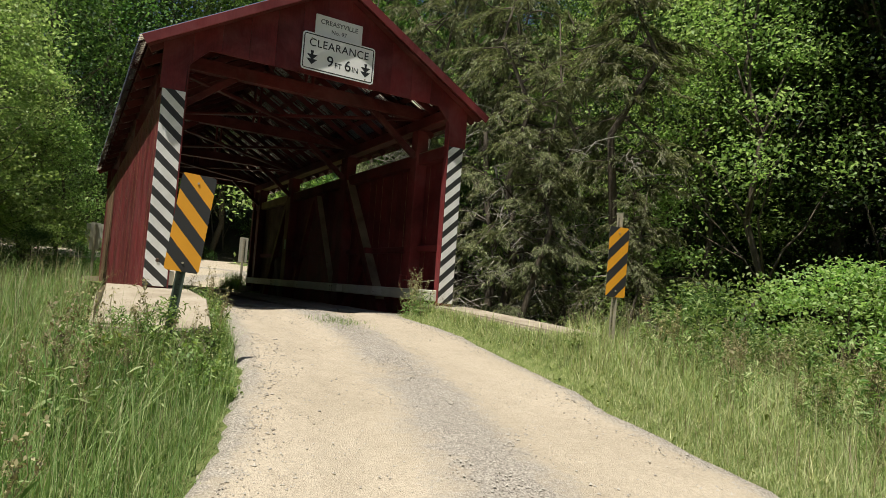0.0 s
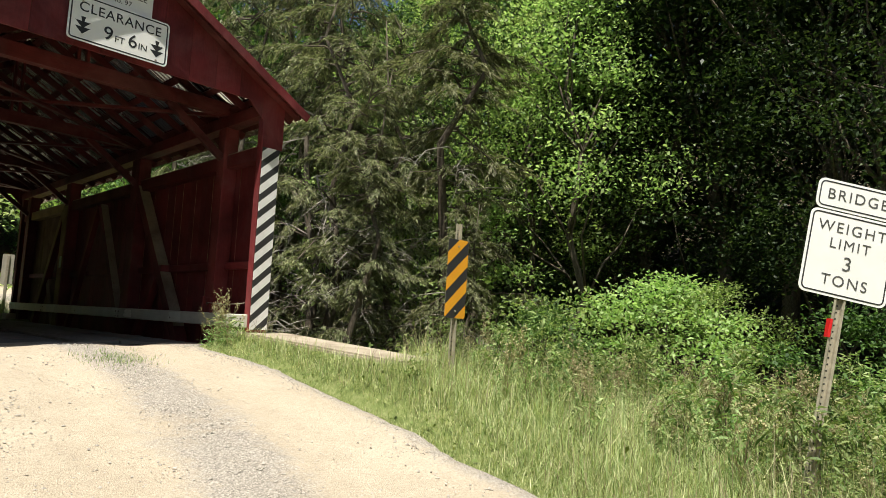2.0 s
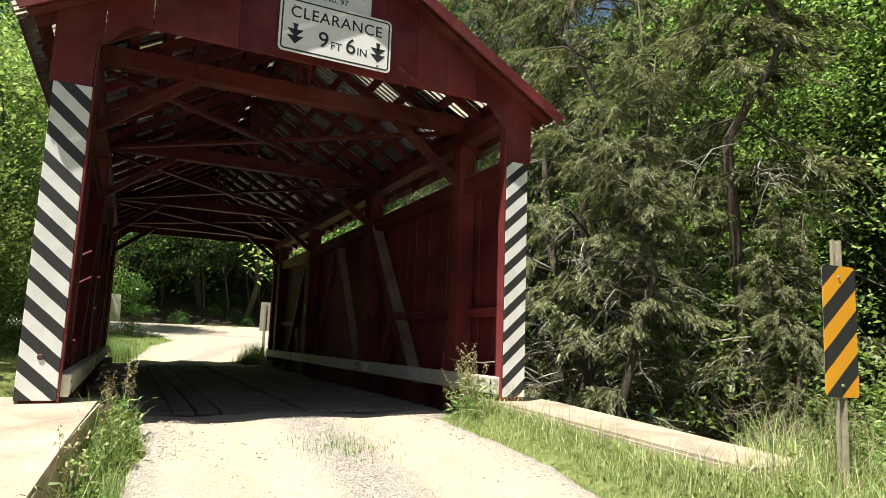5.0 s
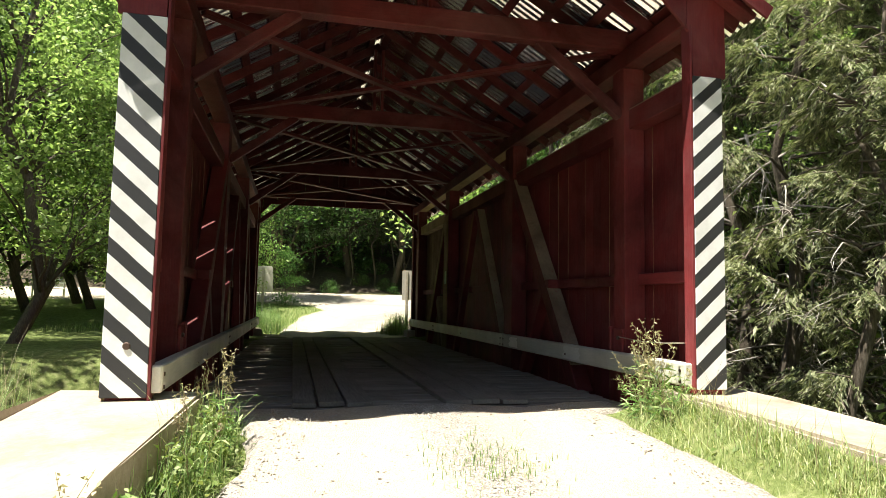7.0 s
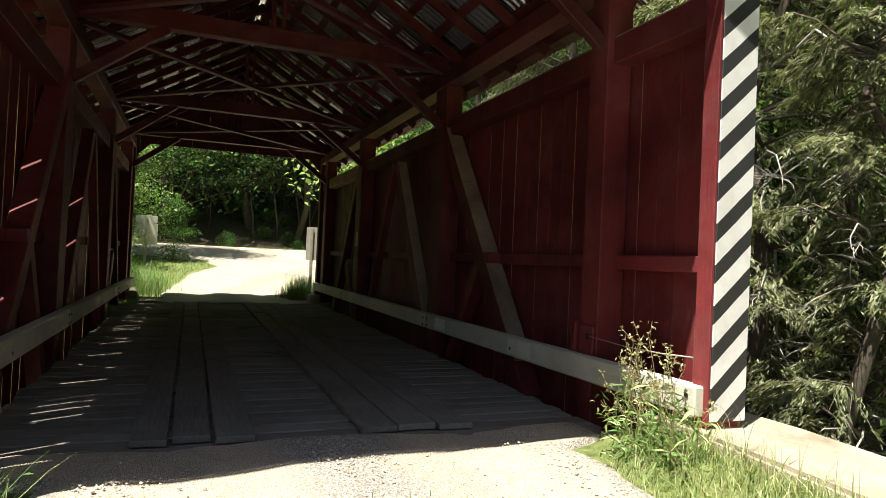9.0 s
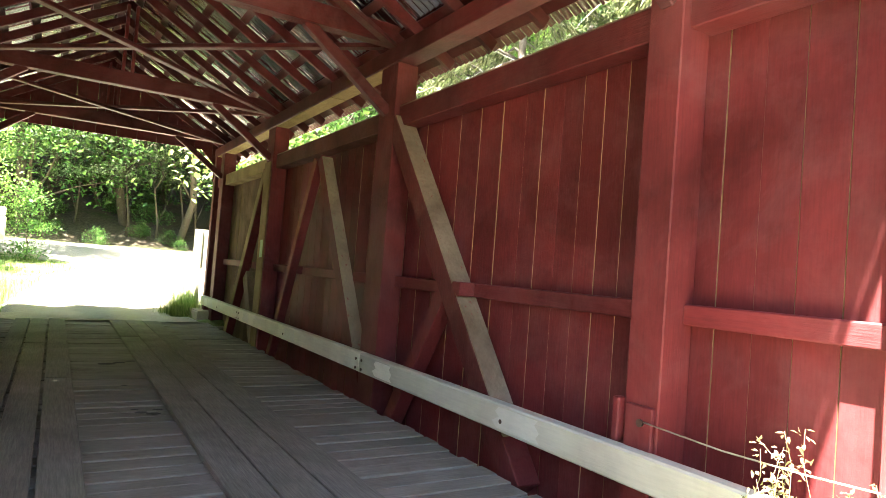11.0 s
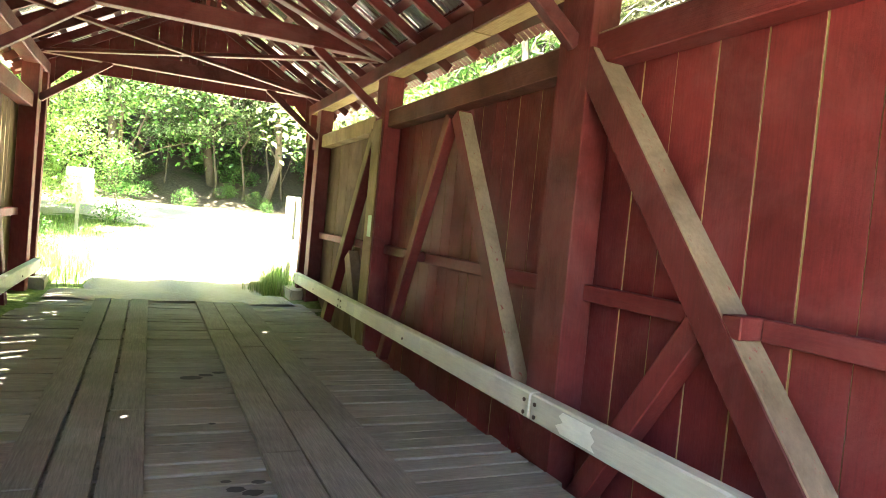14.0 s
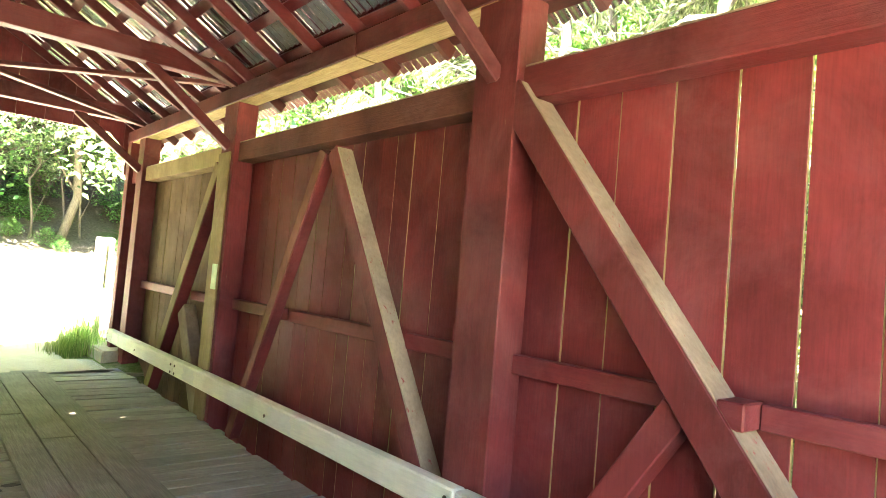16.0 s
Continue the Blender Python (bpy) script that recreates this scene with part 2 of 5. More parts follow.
def gravel_road():
    """Compacted pale gravel: dusty wheel tracks, loose stones between."""
    m, nt, b = node_mat("pale_gravel_road")
    co = coords(nt, random_shift=False)
    big = noise_tex(nt, co, 0.55, 6, 0.6, 0.5)
    mid = noise_tex(nt, co, 6.0, 6, 0.7)
    fine = noise_tex(nt, co, 75.0, 4, 0.7)
    v = nt.nodes.new("ShaderNodeTexVoronoi")
    v.inputs["Scale"].default_value = 95.0
    nt.links.new(co, v.inputs["Vector"])
    dust = ramp(nt, big, (0.3, (0.54, 0.465, 0.355)), (0.7, (0.65, 0.565, 0.44)))
    stone = ramp(nt, v.outputs["Color"], (0.15, (0.27, 0.245, 0.21)), (0.5, (0.43, 0.395, 0.34)), (0.85, (0.62, 0.565, 0.485)))
    at = nt.nodes.new("ShaderNodeAttribute")
    at.attribute_name = "loose"
    where = math_node(nt, "ADD", at.outputs["Fac"], math_node(nt, "MULTIPLY_ADD", mid, 1.3, -0.75))
    where = ramp(nt, where, (0.25, (0, 0, 0)), (0.75, (1, 1, 1)))
    col = mixed(nt, where, dust, stone)
    col = mixed(nt, 0.35, col, ramp(nt, mid, (0.3, (0.66, 0.63, 0.59)), (0.62, (1, 1, 1))), "MULTIPLY")
    speck = noise_tex(nt, co, 130.0, 3, 0.8)
    col = mixed(nt, 0.75, col, ramp(nt, speck, (0.36, (0.5, 0.48, 0.46)), (0.52, (1, 1, 1)), (0.7, (1.2, 1.2, 1.18))), "MULTIPLY")
    grit = noise_tex(nt, co, 42.0, 4, 0.75)
    col = mixed(nt, 0.4, col, ramp(nt, grit, (0.38, (0.62, 0.6, 0.58)), (0.52, (1, 1, 1)), (0.66, (1.16, 1.15, 1.13))), "MULTIPLY")
    nt.links.new(col, b.inputs["Base Color"])
    b.inputs["Roughness"].default_value = 0.95
    b.inputs["Specular IOR Level"].default_value = 0.1
    h = math_node(nt, "ADD", fine, math_node(nt, "MULTIPLY", v.outputs["Distance"], 1.5))
    bump(nt, b, h, 0.7, 0.010)
    return m


def earth():
    """Forest floor and turf under the grass blades."""
    m, nt, b = node_mat("soil_and_turf")
    co = coords(nt, random_shift=False)
    big = noise_tex(nt, co, 0.35, 6, 0.65, 0.5)
    fine = noise_tex(nt, co, 9.0, 8, 0.75)
    at = nt.nodes.new("ShaderNodeAttribute")
    at.attribute_name = "wild"
    turf = ramp(nt, fine, (0.3, (0.07, 0.10, 0.03)), (0.5, (0.165, 0.205, 0.065)), (0.72, (0.31, 0.32, 0.15)))
    litter = ramp(nt, fine, (0.3, (0.04, 0.032, 0.022)), (0.5, (0.10, 0.08, 0.055)), (0.72, (0.20, 0.165, 0.11)))
    litter = mixed(nt, ramp(nt, big, (0.52, (0, 0, 0)), (0.68, (1, 1, 1))), litter, (0.05, 0.085, 0.02))
    nt.links.new(mixed(nt, at.outputs["Fac"], turf, litter), b.inputs["Base Color"])
    b.inputs["Roughness"].default_value = 0.95
    b.inputs["Specular IOR Level"].default_value = 0.1
    bump(nt, b, fine, 0.8, 0.05)
    return m


def leafy(name, dark, mid, light, through_col, share=0.45, rough=0.5):
    """Leaves: own tone for each leaf, light shining through."""
    m, nt, b = node_mat(name)
    geo = nt.nodes.new("ShaderNodeNewGeometry")
    col = ramp(nt, geo.outputs["Random Per Island"], (0.0, dark), (0.55, mid), (1.0, light))
    oi = nt.nodes.new("ShaderNodeObjectInfo")
    hs = nt.nodes.new("ShaderNodeHueSaturation")
    nt.links.new(math_node(nt, "MULTIPLY_ADD", oi.outputs["Random"], 0.5, 0.75), hs.inputs["Value"])
    nt.links.new(math_node(nt, "MULTIPLY_ADD", oi.outputs["Random"], 0.03, 0.485), hs.inputs["Hue"])
    nt.links.new(col, hs.inputs["Color"])
    nt.links.new(hs.outputs[0], b.inputs["Base Color"])
    b.inputs["Roughness"].default_value = rough
    b.inputs["Specular IOR Level"].default_value = 0.3
    tr = nt.nodes.new("ShaderNodeBsdfTranslucent")
    nt.links.new(mixed(nt, 1.0, hs.outputs[0], through_col, "MULTIPLY"), tr.inputs[0])
    mx = nt.nodes.new("ShaderNodeMixShader")
    mx.inputs[0].default_value = share
    nt.links.new(b.outputs[0], mx.inputs[1])
    nt.links.new(tr.outputs[0], mx.inputs[2])
    nt.links.new(mx.outputs[0], nt.nodes["Material Output"].inputs["Surface"])
    return m


M_leaf = leafy("broad_leaves", (0.045, 0.095, 0.028), (0.105, 0.195, 0.056), (0.24, 0.35, 0.125), (0.92, 1.05, 0.55))
M_leaf_bright = leafy("young_bright_leaves", (0.15, 0.25, 0.07), (0.3, 0.43, 0.13), (0.52, 0.63, 0.29), (1.05, 1.1, 0.72), 0.55)
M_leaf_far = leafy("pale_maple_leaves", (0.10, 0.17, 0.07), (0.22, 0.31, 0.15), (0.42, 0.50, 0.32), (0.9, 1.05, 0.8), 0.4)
# Darker leaf copy for the shadowed woods; their shade is in the colour.
M_leaf_shade = leafy("shade_darkened_leaves", (0.018, 0.036, 0.012), (0.036, 0.066, 0.02), (0.1, 0.14, 0.05), (0.9, 1.0, 0.5), 0.35)
M_needle = leafy("conifer_sprays", (0.08, 0.105, 0.045), (0.215, 0.245, 0.115), (0.45, 0.47, 0.285), (0.95, 1.0, 0.65), 0.35)
M_grass = leafy("grass_blades", (0.09, 0.17, 0.045), (0.22, 0.34, 0.1), (0.52, 0.58, 0.29), (1.0, 1.0, 0.65), 0.4)
M_grass_pale = leafy("pale_grass_blades", (0.17, 0.24, 0.075), (0.39, 0.45, 0.19), (0.72, 0.69, 0.43), (1.0, 1.0, 0.65), 0.4)
M_hay = leafy("dry_grass_stems", (0.25, 0.22, 0.11), (0.36, 0.32, 0.17), (0.48, 0.44, 0.27), (1.0, 0.95, 0.7), 0.25)
M_weed = leafy("weed_leaves", (0.1, 0.17, 0.04), (0.22, 0.32, 0.09), (0.42, 0.49, 0.22), (1.0, 1.0, 0.45), 0.4)
M_bark = bare_wood("grey_brown_bark", (0.05, 0.04, 0.03), (0.11, 0.092, 0.07), (0.19, 0.165, 0.13), (9, 9, 2.0), 0.95)
M_dead = bare_wood("bleached_dead_wood", (0.24, 0.22, 0.18), (0.40, 0.37, 0.32), (0.56, 0.53, 0.47), (9, 9, 3.0), 0.9)
M_twig = plain("grey_brown_twigs", (0.24, 0.205, 0.16), 0.9, 0, 0.4, 9.0, 0)
M_stone = plain("loose_gravel_stone", (0.50, 0.46, 0.395), 0.9, 0, 0.45, 9.0, 0.3)
M_road, M_earth = gravel_road(), earth()


def water():
    m, nt, b = node_mat("brown_creek_water")
    b.inputs["Base Color"].default_value = (0.02, 0.018, 0.01, 1)
    b.inputs["Roughness"].default_value = 0.08
    bump(nt, b, noise_tex(nt, coords(nt), 5.0, 3), 0.15, 0.02)
    return m


M_water = water()


# ---- mesh helpers ----
def put(name, bm, material, parent=None, label=""):
    me = bpy.data.meshes.new(name)
    bm.to_mesh(me)
    bm.free()
    for mt in material if isinstance(material, (list, tuple)) else [material]:
        me.materials.append(mt)
    ob = new(name, me)
    if parent:
        ob.parent = parent
    if label:
        ob["label"] = label
    return ob


def part(name, bm, material, parent, label=""):
    return put(name, bm, material, parent, label)


def anchor(name, at=(0, 0, 0)):
    ob = new(name)
    ob.location = at
    return ob


def add_box(bm, x0, x1, y0, y1, z0, z1, edge=0.0, jit=0.0, rng=random):
    vs = [bm.verts.new((x + rng.uniform(-jit, jit), y + rng.uniform(-jit, jit), z + rng.uniform(-jit, jit)))
          for z in (z0, z1) for y in (y0, y1) for x in (x0, x1)]
    fs = [bm.faces.new([vs[i] for i in f]) for f in ((0, 2, 3, 1), (4, 5, 7, 6), (0, 1, 5, 4), (2, 6, 7, 3), (0, 4, 6, 2), (1, 3, 7, 5))]
    if edge:
        es = list({e for f in fs for e in f.edges})
        bmesh.ops.bevel(bm, geom=es, offset=edge, segments=1, affect="EDGES")
    return bm


def boxed(x0, x1, y0, y1, z0, z1, edge=0.0, jit=0.0):
    return add_box(bmesh.new(), x0, x1, y0, y1, z0, z1, edge, jit)


def beam(p, q, wide, deep, side=(1, 0, 0), edge=0.008):
    """A squared timber from p to q; wide is measured along side."""
    p, q, s = Vector(p), Vector(q), Vector(side).normalized()
    d = (q - p).normalized()
    s = (s - d * s.dot(d)).normalized()
    u = d.cross(s)
    bm = bmesh.new()
    vs = [bm.verts.new(e + s * a * wide / 2 + u * b * deep / 2) for e in (p, q) for b in (-1, 1) for a in (-1, 1)]
    for f in ((0, 2, 3, 1), (4, 5, 7, 6), (0, 1, 5, 4), (2, 6, 7, 3), (0, 4, 6, 2), (1, 3, 7, 5)):
        bm.faces.new([vs[i] for i in f])
    bmesh.ops.recalc_face_normals(bm, faces=bm.faces)
    if edge:
        bmesh.ops.bevel(bm, geom=bm.edges[:], offset=edge, segments=1, affect="EDGES")
    return bm


def add_tube(bm, pts, radii, sides=7):
    rings = []
    for i, (p, r) in enumerate(zip(pts, radii)):
        a, b = pts[max(i - 1, 0)], pts[min(i + 1, len(pts) - 1)]
        d = (Vector(b) - Vector(a)).normalized()
        u = d.orthogonal().normalized()
        w = d.cross(u)
        rings.append([bm.verts.new(Vector(p) + (u * math.cos(k * math.tau / sides) + w * math.sin(k * math.tau / sides)) * r) for k in range(sides)])
    for a, b in zip(rings, rings[1:]):
        for k in range(sides):
            bm.faces.new((a[k], a[(k + 1) % sides], b[(k + 1) % sides], b[k]))
    bm.faces.new(rings[0][::-1])
    bm.faces.new(rings[-1])
    for f in bm.faces:
        f.smooth = True
    return bm


def raw_mesh(name, verts, faces_per, material):
    """A mesh of equal polygons from an array of shape (count, corners, 3)."""
    me = bpy.data.meshes.new(name)
    n, k = verts.shape[:2]
    me.vertices.add(n * k)
    me.vertices.foreach_set("co", verts.reshape(-1).astype(np.float32))
    me.loops.add(n * k)
    me.loops.foreach_set("vertex_index", np.arange(n * k, dtype=np.int32))
    me.polygons.add(n)
    me.polygons.foreach_set("loop_start", np.arange(0, n * k, k, dtype=np.int32))
    me.polygons.foreach_set("loop_total", np.full(n, k, dtype=np.int32))
    me.materials.append(material)
    me.update(calc_edges=True)
    return me


# ---- ground ----
CX = 0.393        # bridge axis
END = 13.55       # far portal


def smooth(e0, e1, v):
    t = np.clip((v - e0) / (e1 - e0), 0, 1)
    return t * t * (3 - 2 * t)


def road_z(y):
    return np.interp(y, [-60, -20, -9.4, -6.2, -3.5, -1.1, 0.2, 13.4, 16, 36, 60], [-3.2, -2.1, -1.1, -0.76, -0.48, -0.13, -0.02, -0.02, 0.05, 1.5, 2.2])


def road_left(y):
    return np.interp(y, [-40, -12, -5.7, -3.9, -1.9, 0.0, 13.4, 15, 20, 23, 25, 27, 60], [-14, -5.2, -2.25, -1.6, -1.2, -1.05, -1.05, -1.1, -0.5, 0.4, 0.0, -14, -40])


def road_right(y):
    return np.interp(y, [-40, -12, -6.6, -4.9, -3.7, -1.9, 0.0, 13.4, 15, 20, 27, 33, 36, 60], [-5, 0.6, 1.6, 1.78, 2.05, 2.1, 1.92, 1.92, 2.3, 5.0, 14, 16, -30, -40])


def ground_z(x, y):
    x, y = np.asarray(x, float), np.asarray(y, float)
    z = road_z(y) - 0.03
    n = np.vectorize(lambda a, b: noise.noise((a * 0.35, b * 0.35, 3.1)))(x, y)
    lum = np.vectorize(lambda a, b: noise.noise((a * 1.3, b * 1.3, 7.7)))(x, y)
    off = np.maximum(road_left(y) - x, x - road_right(y))
    rough = smooth(0.0, 2.0, off)
    z = z + rough * (0.16 * n + 0.05 * lum) + 0.06 * smooth(0.1, 0.9, off) * (y < 14)
    wing = np.interp(y, [-6.5, -3.6, -3.05, -0.1, 0.4], [-0.75, -0.16, -0.02, 0.13, 0.14])
    bank = smooth(0.0, 0.42, x - road_right(y)) * smooth(-6.5, -4.0, y) * (1 - smooth(0.3, 0.8, y)) * (1 - smooth(3.4, 4.4, x))
    z = np.maximum(z, z + (wing - z) * bank)
    # creek bed crossing under the bridge, opening out on the downstream side
    south = np.interp(x, [-30, -3, -1.3, 2.2, 3.3, 4.5, 7, 14, 30], [0.2, 0.4, 1.2, 1.2, 0.1, -2.2, -3.3, -4.2, -6])
    north = np.interp(x, [-6, -2.8, -1.0], [3.2, 4.5, 10.0])
    bed = smooth(south - 0.4, south + 2.6, y) * (1 - smooth(north, north + 2.6, y))
    z = z - 2.3 * bed
    # wooded slopes round about
    z = z + 0.42 * np.maximum(0, y - 37 + 0.35 * np.minimum(0, x)) + 0.0
    z = z + 0.55 * np.maximum(0, x - 16 - 0.15 * np.maximum(0, y)) * (1 - smooth(20, 40, y) * 0.5)
    z = z + 0.35 * np.maximum(0, -22 - x)
    return np.minimum(z, 26 + 2 * n)


def grid_axis(lo, hi, dense_lo, dense_hi, fine, coarse):
    return np.concatenate([np.arange(lo, dense_lo, coarse), np.arange(dense_lo, dense_hi, fine), np.arange(dense_hi, hi + coarse, coarse)])


def sheet(name, xs, ys, zf, material, attr=None, attr_f=None):
    X, Y = np.meshgrid(xs, ys)
    Z = zf(X, Y)
    co = np.stack([X, Y, Z], -1).reshape(-1, 3)
    w, h = len(xs), len(ys)
    i = (np.arange(h - 1)[:, None] * w + np.arange(w - 1)[None]).ravel()
    faces = np.stack([i, i + 1, i + w + 1, i + w], -1)
    me = bpy.data.meshes.new(name)
    me.from_pydata(co.tolist(), [], faces.tolist())
    me.polygons.foreach_set("use_smooth", [True] * len(me.polygons))
    me.materials.append(material)
    if attr:
        me.attributes.new(attr, "FLOAT", "POINT").data.foreach_set("value", attr_f(X, Y).reshape(-1).astype(np.float32))
    return new(name, me)


def wildness(x, y):
    off = np.maximum(road_left(y) - x, x - road_right(y))
    w = smooth(3.5, 6.0, off)
    lawn = smooth(-30, -26, x) * (1 - smooth(-4.0, -3.0, x)) * smooth(4.5, 6.5, y) * (1 - smooth(30, 33, y))
    w = w * (1 - lawn)
    north = np.interp(x, [-6, -2.8, -1.0], [4.0, 5.0, 11.5])
    bed = smooth(0.4, 2.0, y) * (1 - smooth(north, north + 1.5, y))
    return np.clip(np.maximum(w, bed), 0, 1)


gx = grid_axis(-120, 120, -8, 12, 0.25, 3.0)
gy = grid_axis(-70, 130, -13, 22, 0.25, 3.0)
tagged(sheet("ground", gx, gy, ground_z, M_earth, "wild", wildness), "grassy verge and leaf-strewn forest floor", "ground", kind="structure")


def road_sheet(name, y0, y1, label):
    """Gravel ribbon with a ragged verge; u runs from edge to edge."""
    ys, us = np.arange(y0, y1, 0.12), np.linspace(0, 1, 49)
    U, Y = np.meshgrid(us, ys)
    rag = np.vectorize(lambda a, s: noise.noise((a * 1.1, s * 9.0, 1.0)) * 0.12 + noise.noise((a * 6.0, s * 5.0, 4.0)) * 0.06)
    L, R = road_left(ys) - 0.08 + rag(ys, 1.0), road_right(ys) + 0.08 + rag(ys, 2.0)
    L = np.where((ys > 0.6) & (ys < 13), -1.62, L)
    R = np.where((ys > 0.6) & (ys < 13), 2.4, R)
    X = L[:, None] * (1 - U) + R[:, None] * U
    n = np.vectorize(lambda a, b: noise.noise((a * 2.2, b * 1.1, 5.0)))(X, Y)
    n2 = np.vectorize(lambda a, b: noise.noise((a * 7, b * 5, 2.0)))(X, Y)
    ruts = 0.035 * (np.exp(-((U - 0.27) / 0.11) ** 2) + np.exp(-((U - 0.73) / 0.11) ** 2))
    edge = -0.10 * (smooth(0.05, 0.0, U) + smooth(0.95, 1.0, U))
    Z = road_z(Y) + 0.03 + 0.022 * n + 0.008 * n2 - ruts + edge
    loose = np.clip(np.exp(-((U - 0.5) / 0.13) ** 2) + smooth(0.14, 0.02, U) + smooth(0.86, 0.97, U) + 0.25 * n, 0, 1)
    h, w = U.shape
    i = (np.arange(h - 1)[:, None] * w + np.arange(w - 1)[None]).ravel()
    me = bpy.data.meshes.new(name)
    me.from_pydata(np.stack([X, Y, Z], -1).reshape(-1, 3).tolist(), [], np.stack([i, i + 1, i + w + 1, i + w], -1).tolist())
    me.polygons.foreach_set("use_smooth", [True] * len(me.polygons))
    me.attributes.new("loose", "FLOAT", "POINT").data.foreach_set("value", loose.reshape(-1).astype(np.float32))
    me.materials.append(M_road)
    return tagged(new(name, me), label, "road", kind="structure")


road_sheet("road_near", -40, 1.16, "pale gravel road with dusty wheel tracks")
road_sheet("road_far", 12.0, 60, "sunlit pale gravel road beyond the bridge")
creek = put("creek_water", boxed(-60, 60, 1.5, 11.5, -2.25, -2.05), M_water)
tagged(creek, "dark shallow creek water under the bridge", "water", kind="structure")


# ---- covered bridge ----
RX, LX = CX + 2.147, CX - 2.147      # inner faces of the posts
WX, WXL = CX + 2.395, CX - 2.395     # inner faces of the siding
POSTS = ((1.215, 1.455), (4.73, 5.11), (8.98, 9.36), (12.52, 12.82))
CHORD = 3.005


def siding(name, side, label):
    """Upright boards with open joints, nailed outside the truss."""
    wall = tagged(anchor(name, (CX + side * 2.41, 6.7, 0)), label, "wall", kind="structure")
    rng = random.Random(11 + side)
    inner = WX if side > 0 else WXL
    joints = [0.03, 0.22, 0.43, 0.655, 0.87, 1.09, 1.31, 1.56, 1.81, 2.02, 2.22, 2.43, 2.66, 2.87, 3.18, 3.50, 3.83, 4.16, 4.455, 4.77, 5.06, 5.36, 5.67, 6.02, 6.24, 6.45, 6.71, 6.90, 7.20, 7.43]
    while joints[-1] < END - 0.25:
        joints.append(joints[-1] + rng.uniform(0.22, 0.31))
    joints[-1] = END - 0.03
    for y, y2 in zip(joints, joints[1:]):
        w = y2 - y
        wide = 3.1 < y2 < 4.9 or (5.9 < y2 < 6.1)
        gap = rng.uniform(0.009, 0.013) if wide else rng.uniform(0.003, 0.006)
        if side < 0:
            gap = rng.choice((0.008, 0.012, 0.022, 0.026))
        top = CHORD - 0.05 + rng.uniform(-0.01, 0.01)
        bm = boxed(0, 0.026, 0, w - gap, -0.45 - rng.uniform(0, 0.04), top, 0.003)
        bm.normal_update()
        for f in bm.faces:
            f.material_index = int(abs(f.normal.y) > 0.9)
        ob = part("siding_board", bm, [M_board_bare if 9.3 < y < 12.4 else M_red_v, M_board_edge], wall)
        tilt = rng.uniform(-0.0012, 0.0012)
        ob.matrix_basis = Matrix.Translation((inner - wall.location.x + (0 if side > 0 else -0.026) + rng.uniform(0, 0.006), y - wall.location.y, 0)) @ Matrix.Rotation(tilt, 4, "X")
    return wall


siding("wall_right", 1, "dark red upright siding boards with light through the joints")
siding("wall_left", -1, "red upright siding boards, sunlit outside, dark inside")


